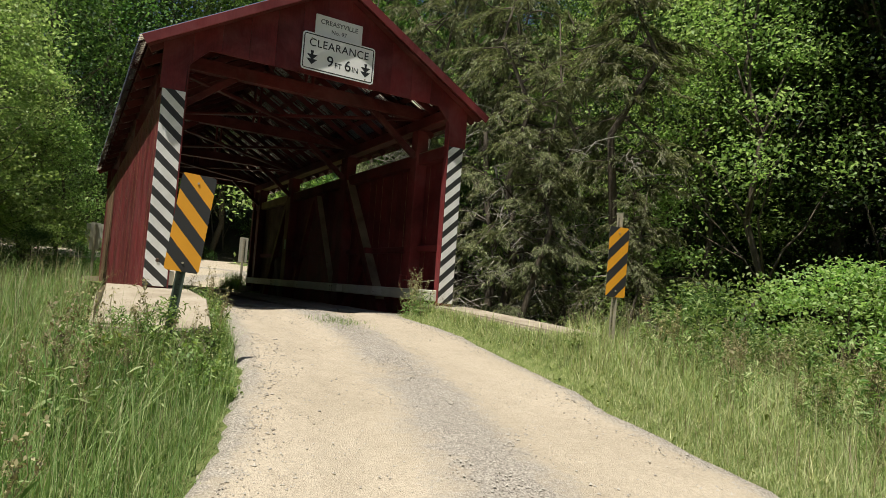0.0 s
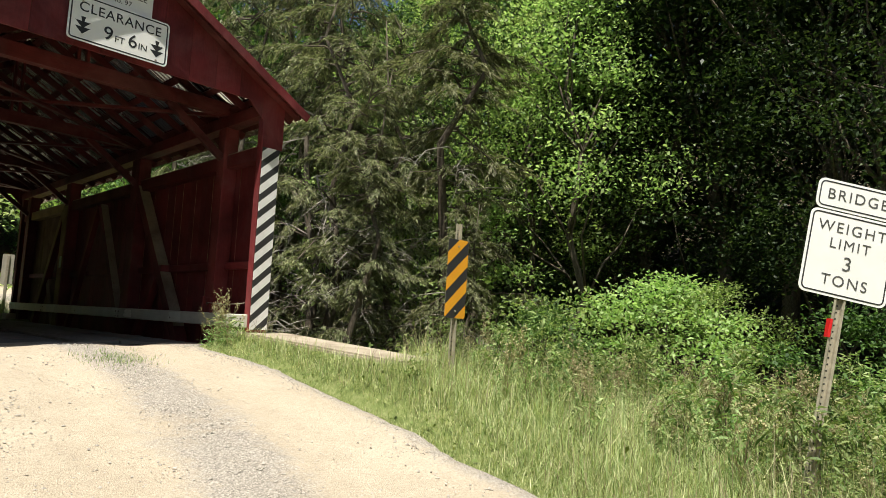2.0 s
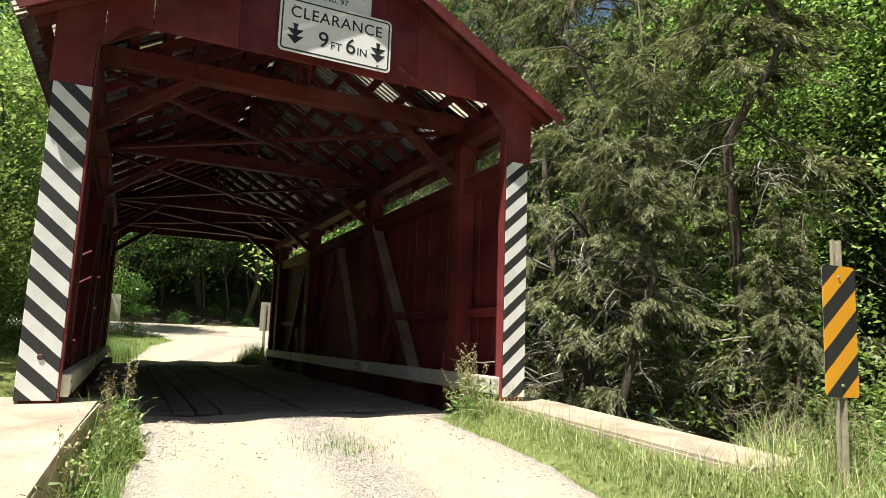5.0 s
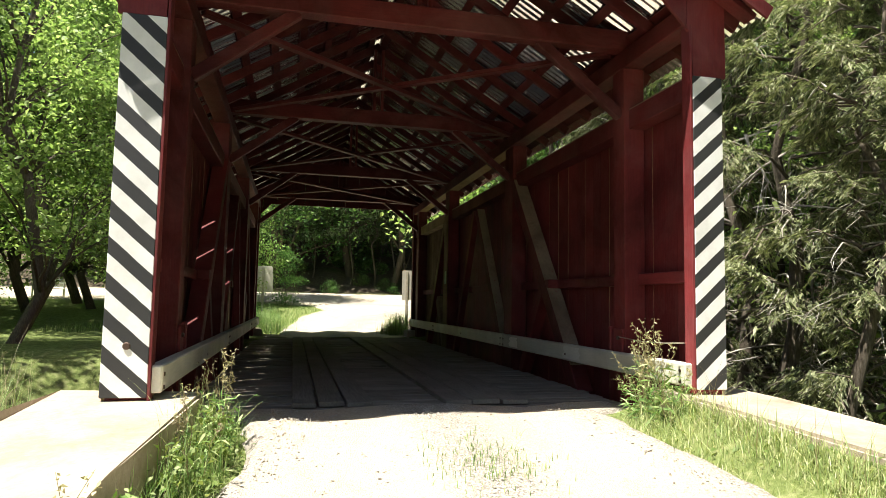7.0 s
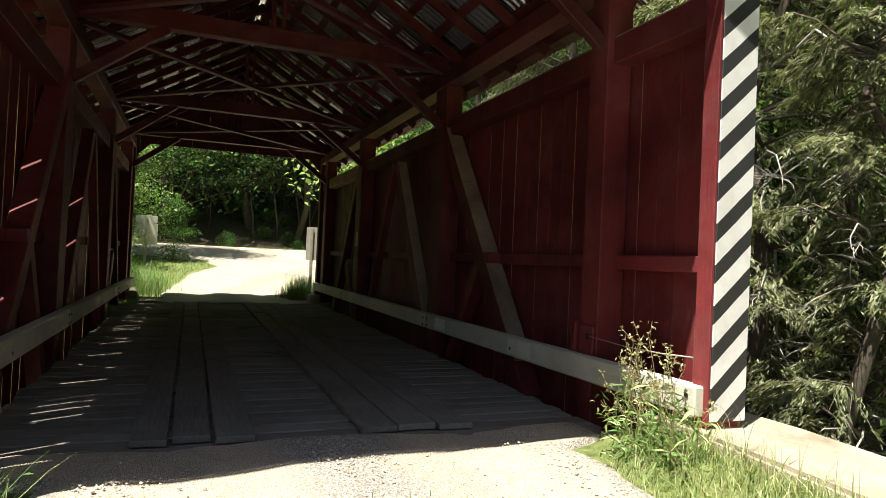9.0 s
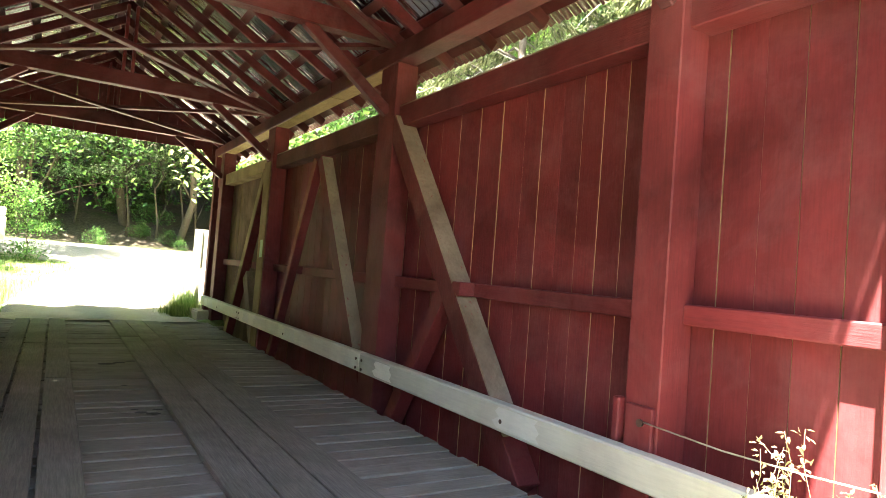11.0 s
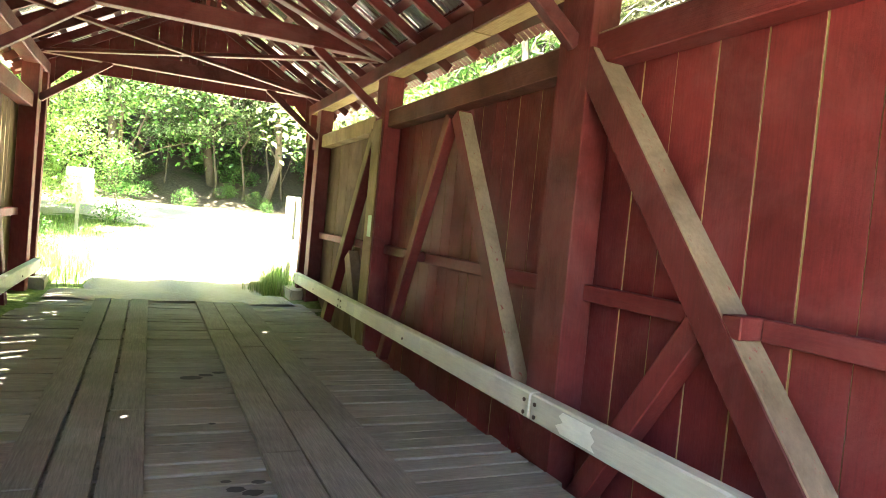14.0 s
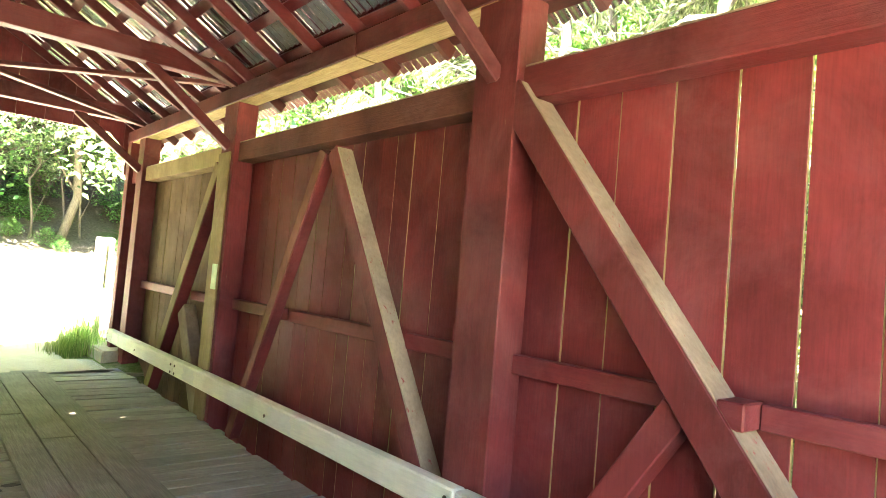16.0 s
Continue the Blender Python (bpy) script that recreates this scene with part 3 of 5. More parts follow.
def truss(name, s, label):
    """One side's queen-post truss; s is +1 or -1."""
    t = tagged(anchor(name, (CX + s * 2.25, 6.7, 0)), label, "truss")

    def timber(kind, p, q, wide, deep, mat, note=""):
        p2 = [(CX + s * x, y, z) for x, y, z in (p, q)]
        ob = part(kind, beam(*p2, wide, deep), mat, t, note)
        ob.matrix_parent_inverse = Matrix.Translation(t.location).inverted()
        return ob

    mid = 2.27
    tan, olive, front = (M_tan, M_olive, M_brace_front) if s > 0 else (M_timber_v, M_timber_v, M_timber_v)
    for k, (a, b) in enumerate(POSTS):
        wide = 0.235
        ob = timber("post", (mid, (a + b) / 2, -0.4), (mid, (a + b) / 2, 3.46), wide, b - a, M_timber_v)
        if k == 2 and s > 0:
            timber("post_face", (2.147 - 0.008, (a + b) / 2 + 0.03, -0.3), (2.147 - 0.008, (a + b) / 2 + 0.03, 2.9), 0.02, b - a - 0.06, M_olive, "bare mossy weathered inner face")
    # top chord between posts, deeper boards
    for a, b, mat in ((0.06, 1.215, M_frame_y), (1.455, 4.73, M_frame_y), (5.11, 8.98, M_chord_worn), (9.36, 12.52, olive), (12.82, 13.3, M_red_y)):
        timber("top_chord", (2.30, a, CHORD - 0.105), (2.30, b, CHORD - 0.105), 0.19, 0.21, mat)
        timber("dusty_ledge", (2.30, a + 0.005, CHORD + 0.003), (2.30, b - 0.005, CHORD + 0.003), 0.186, 0.006, M_tan, "dusty bare upper edge")
    # braces
    def brace(ya, za, yb, zb, deep, face_mat, top_mat, wide=0.20):
        mid_x = 2.155 + wide / 2
        timber("brace", (mid_x, ya, za), (mid_x, yb, zb), wide, deep, face_mat)
        d = Vector((0, yb - ya, zb - za)).normalized()
        n = Vector((0, -d.z, d.y))
        n = n if n.z > 0 else -n
        o = n * (deep / 2 + 0.004)
        timber("weathered_top", (mid_x, ya + o.y + d.y * 0.36, za + o.z + d.z * 0.36), (mid_x, yb + o.y - d.y * 0.03, zb + o.z - d.z * 0.03), wide - 0.004, 0.012, top_mat, "paint worn to pale dusty wood")

    brace(2.42, -0.14, 4.80, 2.86, 0.20, M_timber_v, tan)
    brace(5.11, -0.02, 6.85, 2.70, 0.155, M_timber_v, tan, wide=0.15)
    brace(8.42, -0.08, 6.99, 2.70, 0.13, M_timber_v, front, wide=0.11)
    brace(11.26, -0.10, 9.42, 2.78, 0.17, M_timber_v, olive, wide=0.14)
    if s > 0:
        timber("worn_face", (2.152, 8.42, -0.08), (2.152, 6.99, 2.70), 0.008, 0.118, front, "paint worn to brown wood")
        timber("worn_face", (2.152, 11.26, -0.10), (2.152, 9.42, 2.78), 0.008, 0.158, olive, "bare mossy weathered face")
    timber("counter_brace", (2.262, 3.60, 1.19), (2.262, 4.58, -0.29), 0.15, 0.15, M_timber_v)
    timber("counter_brace", (2.262, 10.28, 1.04), (2.262, 9.42, -0.22), 0.15, 0.24, tan)
    # girts on the siding
    gz = 1.215
    for a, b in ((0.06, 1.215), (1.455, 3.274), (3.62, 4.73), (5.11, 5.80), (6.02, 7.58), (7.80, 8.98), (9.36, 10.3), (10.62, 12.52), (12.82, 13.3)):
        timber("girt", (2.345, a, gz), (2.345, b, gz), 0.09, 0.115, M_red_y)
    timber("girt_end_block", (2.252, 3.276, gz + 0.004), (2.252, 3.40, gz + 0.004), 0.19, 0.118, M_red_y)
    timber("post_boot", (2.138, 1.325, -0.15), (2.138, 1.325, 0.70), 0.03, 0.19, M_timber_v)
    # scabs and bolts at the foot of the first post
    timber("splice_block", (2.14, 1.482, 0.47), (2.14, 1.482, 0.72), 0.06, 0.05, M_red_v)
    bolt = bmesh.new()
    bmesh.ops.create_cone(bolt, cap_ends=True, segments=10, radius1=0.022, radius2=0.018, depth=0.03, matrix=pose(CX + s * 2.118, 1.30, 0.61, 0, 90, 0))
    ob = part("bolt", bolt, M_bolt, t, "iron bolt head")
    ob.matrix_parent_inverse = Matrix.Translation(t.location).inverted()
    # corner posts of both portals
    for y, note in ((0.078, "end post behind the striped panel"), (END - 0.2, "end post at the far portal")):
        timber("end_post", (2.25, y, -0.1), (2.25, y, 3.46), 0.22, 0.09 if y < 1 else 0.2, M_timber_v, note)
    # plate under the rafters
    for k, (a, b) in enumerate(((0.02, 6.6), (6.6, END - 0.02))):
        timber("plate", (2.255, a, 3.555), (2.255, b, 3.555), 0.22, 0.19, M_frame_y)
        timber("bare_underside", (2.255, max(a + 0.01, 4.95), 3.457), (2.255, b - 0.01, 3.457), 0.205, 0.008, M_plate if s > 0 else M_red_y, "sawn face under the plate")
    return t


truss("truss_right", 1, "red timber queen-post truss with worn diagonal braces")
truss("truss_left", -1, "dark red timber queen-post truss against the siding")


def guard_rail(name, s, label):
    g = tagged(anchor(name, (CX + s * 2.09, 6.6, 0.35)), label, "guard rail")
    cuts = (0.02, 4.86, 9.9, 13.12)
    for a, b in zip(cuts, cuts[1:]):
        ob = part("rail_beam", beam((CX + s * 2.09, a + 0.003, 0.37), (CX + s * 2.09, b - 0.003, 0.37), 0.105, 0.19, edge=0.012), M_white, g)
        ob.matrix_parent_inverse = Matrix.Translation(g.location).inverted()
        for ya, yb in ((a + 2.0, a + 2.5), (b - 0.75, b - 0.35)):
            bm = bmesh.new()
            rim = [(ya, 0.30), (ya + 0.04, 0.33), (ya + 0.01, 0.37), (ya + 0.06, 0.41), (ya + 0.03, 0.445), (yb - 0.05, 0.445), (yb - 0.01, 0.41), (yb - 0.06, 0.38), (yb + 0.02, 0.34), (yb - 0.04, 0.30)]
            rim = rim if s > 0 else rim[::-1]
            bm.faces.new([bm.verts.new((CX + s * 2.0335, y, z)) for y, z in rim])
            ob = part("paint_patch", bm, M_fresh, g, "patch of fresher white paint")
            ob.matrix_parent_inverse = Matrix.Translation(g.location).inverted()
        for y, z in ((a + 0.07, 0.40), (a + 0.07, 0.31), (b - 0.07, 0.40), (b - 0.07, 0.31), ((a + b) / 2, 0.35)):
            bm = bmesh.new()
            bmesh.ops.create_cone(bm, cap_ends=True, segments=10, radius1=0.016, radius2=0.014, depth=0.012, matrix=pose(CX + s * 2.036, y, z, 0, 90, 0))
            ob = part("bolt", bm, M_bolt, g, "small rusty bolt head")
            ob.matrix_parent_inverse = Matrix.Translation(g.location).inverted()
    return g


guard_rail("guard_rail", 1, "white painted wooden guard rail with chipped paint")
guard_rail("guard_rail", -1, "white painted wooden guard rail in shade")

# roof: rafters, laths and corrugated sheets
RIDGE, EAVE, HALF = 5.13, 3.53, 2.72
SLOPE = (RIDGE - EAVE) / HALF
ROOF0, ROOF1 = -0.24, END + 0.24
roof = tagged(anchor("roof", (CX, 6.7, EAVE)), "gabled roof of corrugated steel on red laths and rafters", "roof", kind="structure")
roof_inv = Matrix.Translation(roof.location).inverted()


def roof_part(name, bm, mat, note=""):
    ob = part(name, bm, mat, roof, note)
    ob.matrix_parent_inverse = roof_inv
    return ob


# rust holes in the sheets: side, distance from the ridge, place along the bridge
HOLES = []
for hx, hy in ((-0.15, 6.06), (1.26, 9.38), (-1.17, 9.28), (1.74, 9.24)):
    best = min((abs(CX + sd * d - 0.36 * -(RIDGE - SLOPE * d) * 1.0 - hx), sd, d) for sd in (-1, 1) for d in np.arange(0.16, 2.6, 0.01) if 0.08 < (d - 0.12) % 0.355 < 0.275)
    HOLES.append((best[1], float(best[2]), hy - 0.20 * (RIDGE - SLOPE * float(best[2]))))
for s in (-1, 1):
    nrm = Vector((s * SLOPE, 0, 1)).normalized()

    def on_slope(d, y, lift):
        """A point d across from the ridge, lift below the sheets."""
        return Vector((CX + s * d, y, RIDGE - SLOPE * d)) - nrm * lift

    y = 0.06
    while y < END:
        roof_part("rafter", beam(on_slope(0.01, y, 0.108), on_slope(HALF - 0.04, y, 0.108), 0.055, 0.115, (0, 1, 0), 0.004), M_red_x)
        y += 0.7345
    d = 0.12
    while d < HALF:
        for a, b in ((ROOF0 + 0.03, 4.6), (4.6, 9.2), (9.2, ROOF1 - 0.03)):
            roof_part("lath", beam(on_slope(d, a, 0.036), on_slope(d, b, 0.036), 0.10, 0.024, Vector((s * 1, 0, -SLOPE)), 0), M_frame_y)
        d += 0.355
    # corrugated sheets, ribs down the slope
    y, n = ROOF0, 0
    while y < ROOF1 - 0.01:
        w = min(0.92, ROOF1 - y)
        cols = int(round(w / 0.0085))
        bm = bmesh.new()
        top, low, rise = [], [], []
        for c in range(cols + 1):
            yy = y + (w + 0.012) * c / cols
            lift = -0.014 - 0.0155 * math.sin(math.tau * (yy - ROOF0) / 0.102) - (0.003 if n % 2 else 0)
            rise.append((yy, lift))
            top.append(bm.verts.new(on_slope(0.0, yy, lift)))
            low.append(bm.verts.new(on_slope(HALF + 0.05, yy, lift)))
        for c in range(cols):
            runs = [(top[c], top[c + 1], low[c], low[c + 1])]
            for hs, hd, hy in HOLES:
                if hs == s and abs((rise[c][0] + rise[c + 1][0]) / 2 - hy) < 0.016:
                    cut = [bm.verts.new(on_slope(hd + e, *rise[i])) for e in (-0.014, 0.014) for i in (c, c + 1)]
                    runs = [(top[c], top[c + 1], cut[0], cut[1]), (cut[2], cut[3], low[c], low[c + 1])]
            for p, q, u, v in runs:
                f = bm.faces.new((p, q, v, u) if s < 0 else (q, p, u, v))
                f.smooth = True
        roof_part("roof_sheet", bm, M_sheet)
        y += w
        n += 1
    # fly rafters and barge boards on both gables
    for yb in (ROOF0 + 0.15, ROOF1 - 0.15):
        roof_part("fly_rafter", beam(on_slope(0.0, yb, 0.078), on_slope(HALF - 0.02, yb, 0.078), 0.14, 0.05, (0, 1, 0), 0.004), M_red_x)
    for yb in (ROOF0 - 0.012, ROOF1 + 0.012):
        roof_part("barge_board", beam(on_slope(0.0, yb, 0.055), on_slope(HALF + 0.03, yb, 0.055), 0.024, 0.125, (0, 1, 0), 0.003), M_red_v)
ridge = bmesh.new()
add_box(ridge, CX - 0.09, CX + 0.09, ROOF0, ROOF1, RIDGE - 0.02, RIDGE + 0.025, 0.01)
roof_part("ridge_cap", ridge, M_sheet)

# tie beams, knee braces and lateral bracing
frame_top = tagged(anchor("roof_framing", (CX, 6.7, 3.7)), "red tie beams with knee braces and crossed lateral braces", "roof framing")
f_inv = Matrix.Translation(frame_top.location).inverted()


def framing(name, p, q, wide, deep, side, mat):
    ob = part(name, beam(p, q, wide, deep, side), mat, frame_top)
    ob.matrix_parent_inverse = f_inv
    return ob


TIES = (1.31, 4.92, 9.17, 12.67)
for y in TIES:
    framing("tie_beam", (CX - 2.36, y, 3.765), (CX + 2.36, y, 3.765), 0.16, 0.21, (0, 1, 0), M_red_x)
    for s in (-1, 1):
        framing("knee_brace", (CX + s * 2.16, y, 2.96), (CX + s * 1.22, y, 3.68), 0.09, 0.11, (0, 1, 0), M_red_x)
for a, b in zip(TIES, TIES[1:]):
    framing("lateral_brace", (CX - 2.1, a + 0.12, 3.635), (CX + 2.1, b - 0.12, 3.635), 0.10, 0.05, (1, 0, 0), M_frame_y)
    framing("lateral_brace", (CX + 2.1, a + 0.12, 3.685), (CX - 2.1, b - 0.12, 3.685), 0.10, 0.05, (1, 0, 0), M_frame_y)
for y in TIES:
    for s in (-1, 1):
        framing("collar_strut", (CX + s * 0.06, y, RIDGE - 0.28), (CX + s * 0.06, y, 3.87), 0.045, 0.1, (1, 0, 0), M_red_v)


# gables with the clipped-corner opening
def gable(name, y0, y1, label):
    g = tagged(anchor(name, (CX, y0, 3.6)), label, "wall", kind="structure")
    n, rng = 13, random.Random(5)
    edges = np.linspace(-2.46, 2.46, n + 1)
    for a, b in zip(edges, edges[1:]):
        a2, b2 = a + 0.002, b - 0.002
        bm = bmesh.new()

        def low(v):
            v = abs(v)
            return 3.60 if v < 1.86 else 3.60 - (v - 1.86) * 1.05 if v < 2.135 else 2.945

        def high(v):
            return RIDGE - SLOPE * abs(v) - 0.075

        xs = sorted({a2, b2, *[v for v in (-1.86, 1.86, -2.135, 2.135, -2.13, 2.13, 0.0) if a2 < v < b2]})
        rows = []
        for v in xs:
            rows.append([bm.verts.new((v, yy - y0, z - 3.6)) for yy, z in ((y0, low(v)), (y0, high(v)), (y1, high(v)), (y1, low(v)))])
        for p, q in zip(rows, rows[1:]):
            for i in range(4):
                bm.faces.new((p[i], q[i], q[(i + 1) % 4], p[(i + 1) % 4]))
        bm.faces.new(rows[0])
        bm.faces.new(rows[-1][::-1])
        bmesh.ops.recalc_face_normals(bm, faces=bm.faces)
        part("gable_board", bm, M_red_v, g)
    return g


gable("gable_near", -0.005, 0.028, "dark red gable boards over the bridge portal")
gable("gable_far", END - 0.03, END, "dark red gable boards over the far portal")

# striped end panels
for name, x0, x1, mat, label in (("hazard_panel_left", CX - 2.425, CX - 2.125, M_stripe_l, "black and white diagonally striped portal panel"),
                                 ("hazard_panel_right", CX + 2.13, CX + 2.415, M_stripe_r, "black and white diagonally striped portal panel")):
    bm = boxed(x0, x1, -0.012, 0.03, 0.25, 2.942, 0.004)
    tagged(put(name, bm, mat), label, "wall panel", kind="structure")
    red = boxed(x0 + 0.004, x1 - 0.004, 0.032, 0.045, 0.2, 2.94)
    tagged(put("portal_trim", red, M_red_v), "red upright trim behind the striped panel", "trim", kind="structure")
for x0, x1 in ((CX - 2.125, CX - 2.105), (CX + 2.105, CX + 2.127)):
    tagged(put("portal_trim", boxed(x0, x1, -0.010, 0.115, 0.22, 3.4, 0.003), M_red_v), "red trim board lining the portal", "trim", kind="structure")

knot = bmesh.new()
bmesh.ops.create_cone(knot, cap_ends=True, segments=14, radius1=0.028, radius2=0.02, depth=0.012, matrix=pose(CX - 2.27, -0.016, 0.60, 90, 0, 0))
tagged(put("knot", knot, M_bolt), "dark round knot in the striped panel", "knot")

# deck
deck = tagged(anchor("floor", (CX, 6.6, 0)), "worn grey plank deck with lengthwise runner planks", "floor", kind="structure")
dinv = Matrix.Translation(deck.location).inverted()
rng = random.Random(3)
widths = (0.172, 0.19, 0.212)
plank_meshes = []
for w in widths:
    bm = boxed(-2.06, 2.06, 0, w - 0.022, -0.075, -0.022, 0.004)
    me = bpy.data.meshes.new("cross_plank")
    bm.to_mesh(me)
    bm.free()
    me.materials.append(M_plank_x)
    plank_meshes.append(me)
y = 0.98
while y < 12.2:
    k = rng.randrange(3)
    ob = new("cross_plank", plank_meshes[k])
    ob.parent = deck
    ob.matrix_basis = Matrix.Translation((rng.uniform(-0.035, 0.035), y - deck.location.y, rng.uniform(-0.009, 0.004))) @ Matrix.Rotation(rng.uniform(-0.002, 0.002), 4, "Z")
    y += widths[k]
for x0, ws in ((-0.77, (0.235, 0.25, 0.26)), (0.65, (0.265, 0.285, 0.27))):
    for j, w in enumerate(ws):
        cuts = (1.12 + rng.uniform(-0.06, 0.06), 5.6 + rng.uniform(-0.8, 0.8), 9.3 + rng.uniform(-0.9, 0.9), 11.92 + rng.uniform(-0.04, 0.04))
        for a, b in zip(cuts, cuts[1:]):
            slit = 0.012 if x0 < 0.3 else 0.006
            bm = boxed(x0 + slit, x0 + w - slit, a + 0.003, b - 0.003, -0.020, 0.024 + rng.uniform(-0.004, 0.003), 0.004, 0.003)
            ob = part("runner_plank", bm, M_plank_y, deck)
            ob.matrix_parent_inverse = dinv
        x0 += w
# Sheet added under the planks; its near-black colour darkens their gaps.
ob = part("subfloor", boxed(-1.6, 2.4, 1.0, 12.15, -0.10, -0.052), M_gap, deck, "near-black sheet added to darken the gaps between planks")
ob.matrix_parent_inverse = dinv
for x in (-1.3, 0.4, 2.0):
    ob = part("floor_joist", boxed(x - 0.1, x + 0.1, 0.9, 12.4, -0.42, -0.104, 0.01), M_plank_y, deck, "dark floor joist under the planks")
    ob.matrix_parent_inverse = dinv
# abutments under both ends and concrete wing walls


def wing(name, top, drop, label, cat="wall"):
    """A cast wall from its top outline (x, y, z)."""
    bm = bmesh.new()
    up = [bm.verts.new(p) for p in top]
    dn = [bm.verts.new((p[0], p[1], p[2] - drop)) for p in top]
    bm.faces.new(up)
    bm.faces.new(dn[::-1])
    n = len(top)
    for i in range(n):
        bm.faces.new((up[i], dn[i], dn[(i + 1) % n], up[(i + 1) % n]))
    bmesh.ops.recalc_face_normals(bm, faces=bm.faces)
    bmesh.ops.bevel(bm, geom=bm.edges[:], offset=0.025, segments=2, affect="EDGES")
    return tagged(put(name, bm, M_conc), label, cat, kind="structure")


wing("wing_wall_left", [(-1.40, 0.36, 0.24), (-2.45, 0.55, 0.24), (-2.62, -1.6, 0.22), (-2.70, -2.75, -0.05), (-1.66, -2.95, -0.08), (-1.52, -1.75, 0.2)], 2.0, "tan weathered concrete wing wall in the grass")
wing("wing_wall_right", [(2.28, 0.36, 0.215), (2.42, -0.1, 0.2), (2.68, -3.05, 0.03), (3.42, -3.0, 0.03), (3.22, -0.1, 0.2), (3.16, 0.4, 0.215)], 2.0, "pale concrete wing wall beside the portal")
wing("wing_wall_far_right", [(2.32, 12.75, 0.16), (2.32, 15.2, 0.12), (3.2, 15.2, 0.12), (3.2, 12.75, 0.16)], 2.4, "weathered concrete block at the far end")
wing("wing_wall_far_left", [(-1.55, 12.9, 0.16), (-1.7, 15.2, 0.12), (-2.5, 15.2, 0.12), (-2.4, 12.9, 0.16)], 2.4, "weathered concrete block at the far end")
wing("abutment_near", [(-2.4, 0.3, -0.1), (3.1, 0.3, -0.1), (3.1, 1.15, -0.1), (-2.4, 1.15, -0.1)], 2.4, "concrete abutment under the near portal")
wing("abutment_far", [(-2.4, 12.2, -0.09), (3.1, 12.2, -0.09), (3.1, 13.4, -0.09), (-2.4, 13.4, -0.09)], 2.4, "concrete abutment under the far portal")


# ---- signs ----
def rounded_plate(w, h, thick, r=0.03):
    bm = bmesh.new()
    pts = []
    for cx, cz, a0 in ((w / 2 - r, h / 2 - r, 0), (-w / 2 + r, h / 2 - r, 90), (-w / 2 + r, -h / 2 + r, 180), (w / 2 - r, -h / 2 + r, 270)):
        pts += [(cx + r * math.cos(radians(a0 + k * 22.5)), cz + r * math.sin(radians(a0 + k * 22.5))) for k in range(5)]
    a = [bm.verts.new((x, 0, z)) for x, z in pts]
    b = [bm.verts.new((x, thick, z)) for x, z in pts]
    bm.faces.new(a)
    bm.faces.new(b[::-1])
    for i in range(len(a)):
        j = (i + 1) % len(a)
        bm.faces.new((a[i], b[i], b[j], a[j]))
    bmesh.ops.recalc_face_normals(bm, faces=bm.faces)
    return bm


def border(w, h, t, r=0.025, y=-0.0015):
    """A thin inked line round a plate."""
    bm = bmesh.new()
    rings = []
    for k in (0, t):
        ring = []
        for cx, cz, a0 in ((w / 2 - r, h / 2 - r, 0), (-w / 2 + r, h / 2 - r, 90), (-w / 2 + r, -h / 2 + r, 180), (w / 2 - r, -h / 2 + r, 270)):
            ring += [bm.verts.new((cx + (r - k) * math.cos(radians(a0 + i * 22.5)), y, cz + (r - k) * math.sin(radians(a0 + i * 22.5)))) for i in range(5)]
        rings.append(ring)
    n = len(rings[0])
    for i in range(n):
        bm.faces.new((rings[0][i], rings[0][(i + 1) % n], rings[1][(i + 1) % n], rings[1][i]))
    return bm


def lettering(words, size, x, z, parent, stretch=1.0, y=-0.002, bold=0.006, ink=None, spread=1.0):
    cu = bpy.data.curves.new("lettering", "FONT")
    cu.body, cu.size, cu.align_x, cu.align_y = words, size, "CENTER", "CENTER"
    cu.extrude = 0.0004
    cu.space_character = spread
    cu.offset = size * bold
    tmp = bpy.data.objects.new("lettering", cu)
    scene.collection.objects.link(tmp)
    me = bpy.data.meshes.new_from_object(tmp.evaluated_get(bpy.context.evaluated_depsgraph_get()))
    bpy.data.objects.remove(tmp)
    me.materials.clear()
    me.materials.append(ink or M_black)
    ob = new("lettering", me)
    ob.parent = parent
    ob.matrix_basis = pose(x, y, z, 90, 0, 0) @ Matrix.Diagonal((stretch, 1, 1, 1))
    ob["label"] = "black lettering"
    return ob


def arrow(x, z, s, parent):
    bm = bmesh.new()
    for dz in (0.0, -0.42):
        vs = [bm.verts.new((x + a * s, -0.002, z + (b + dz) * s)) for a, b in ((-0.5, 0.15), (0.0, -0.35), (0.5, 0.15))]
        bm.faces.new(vs)
    vs = [bm.verts.new((x + a * s, -0.002, z + b * s)) for a, b in ((-0.16, 0.5), (-0.05, 0.0), (0.05, 0.0), (0.16, 0.5))]
    bm.faces.new(vs)
    return part("arrow", bm, M_black, parent, "black down arrow")


clear = tagged(anchor("clearance_sign", (0.405, -0.075, 3.94)), "white clearance sign with black border and arrows", "sign")
part("plate", rounded_plate(1.19, 0.585, 0.004, 0.05), M_sign_white, clear)
part("border", border(1.15, 0.545, 0.016, 0.04), M_black, clear, "black border line")
lettering("CLEARANCE", 0.17, 0, 0.135, clear, 0.97, spread=1.08)
lettering("9", 0.235, -0.14, -0.10, clear)
lettering("FT", 0.115, -0.005, -0.135, clear)
lettering("6", 0.235, 0.15, -0.10, clear)
lettering("IN", 0.115, 0.275, -0.135, clear)
arrow(-0.43, -0.07, 0.17, clear)
arrow(0.45, -0.07, 0.17, clear)
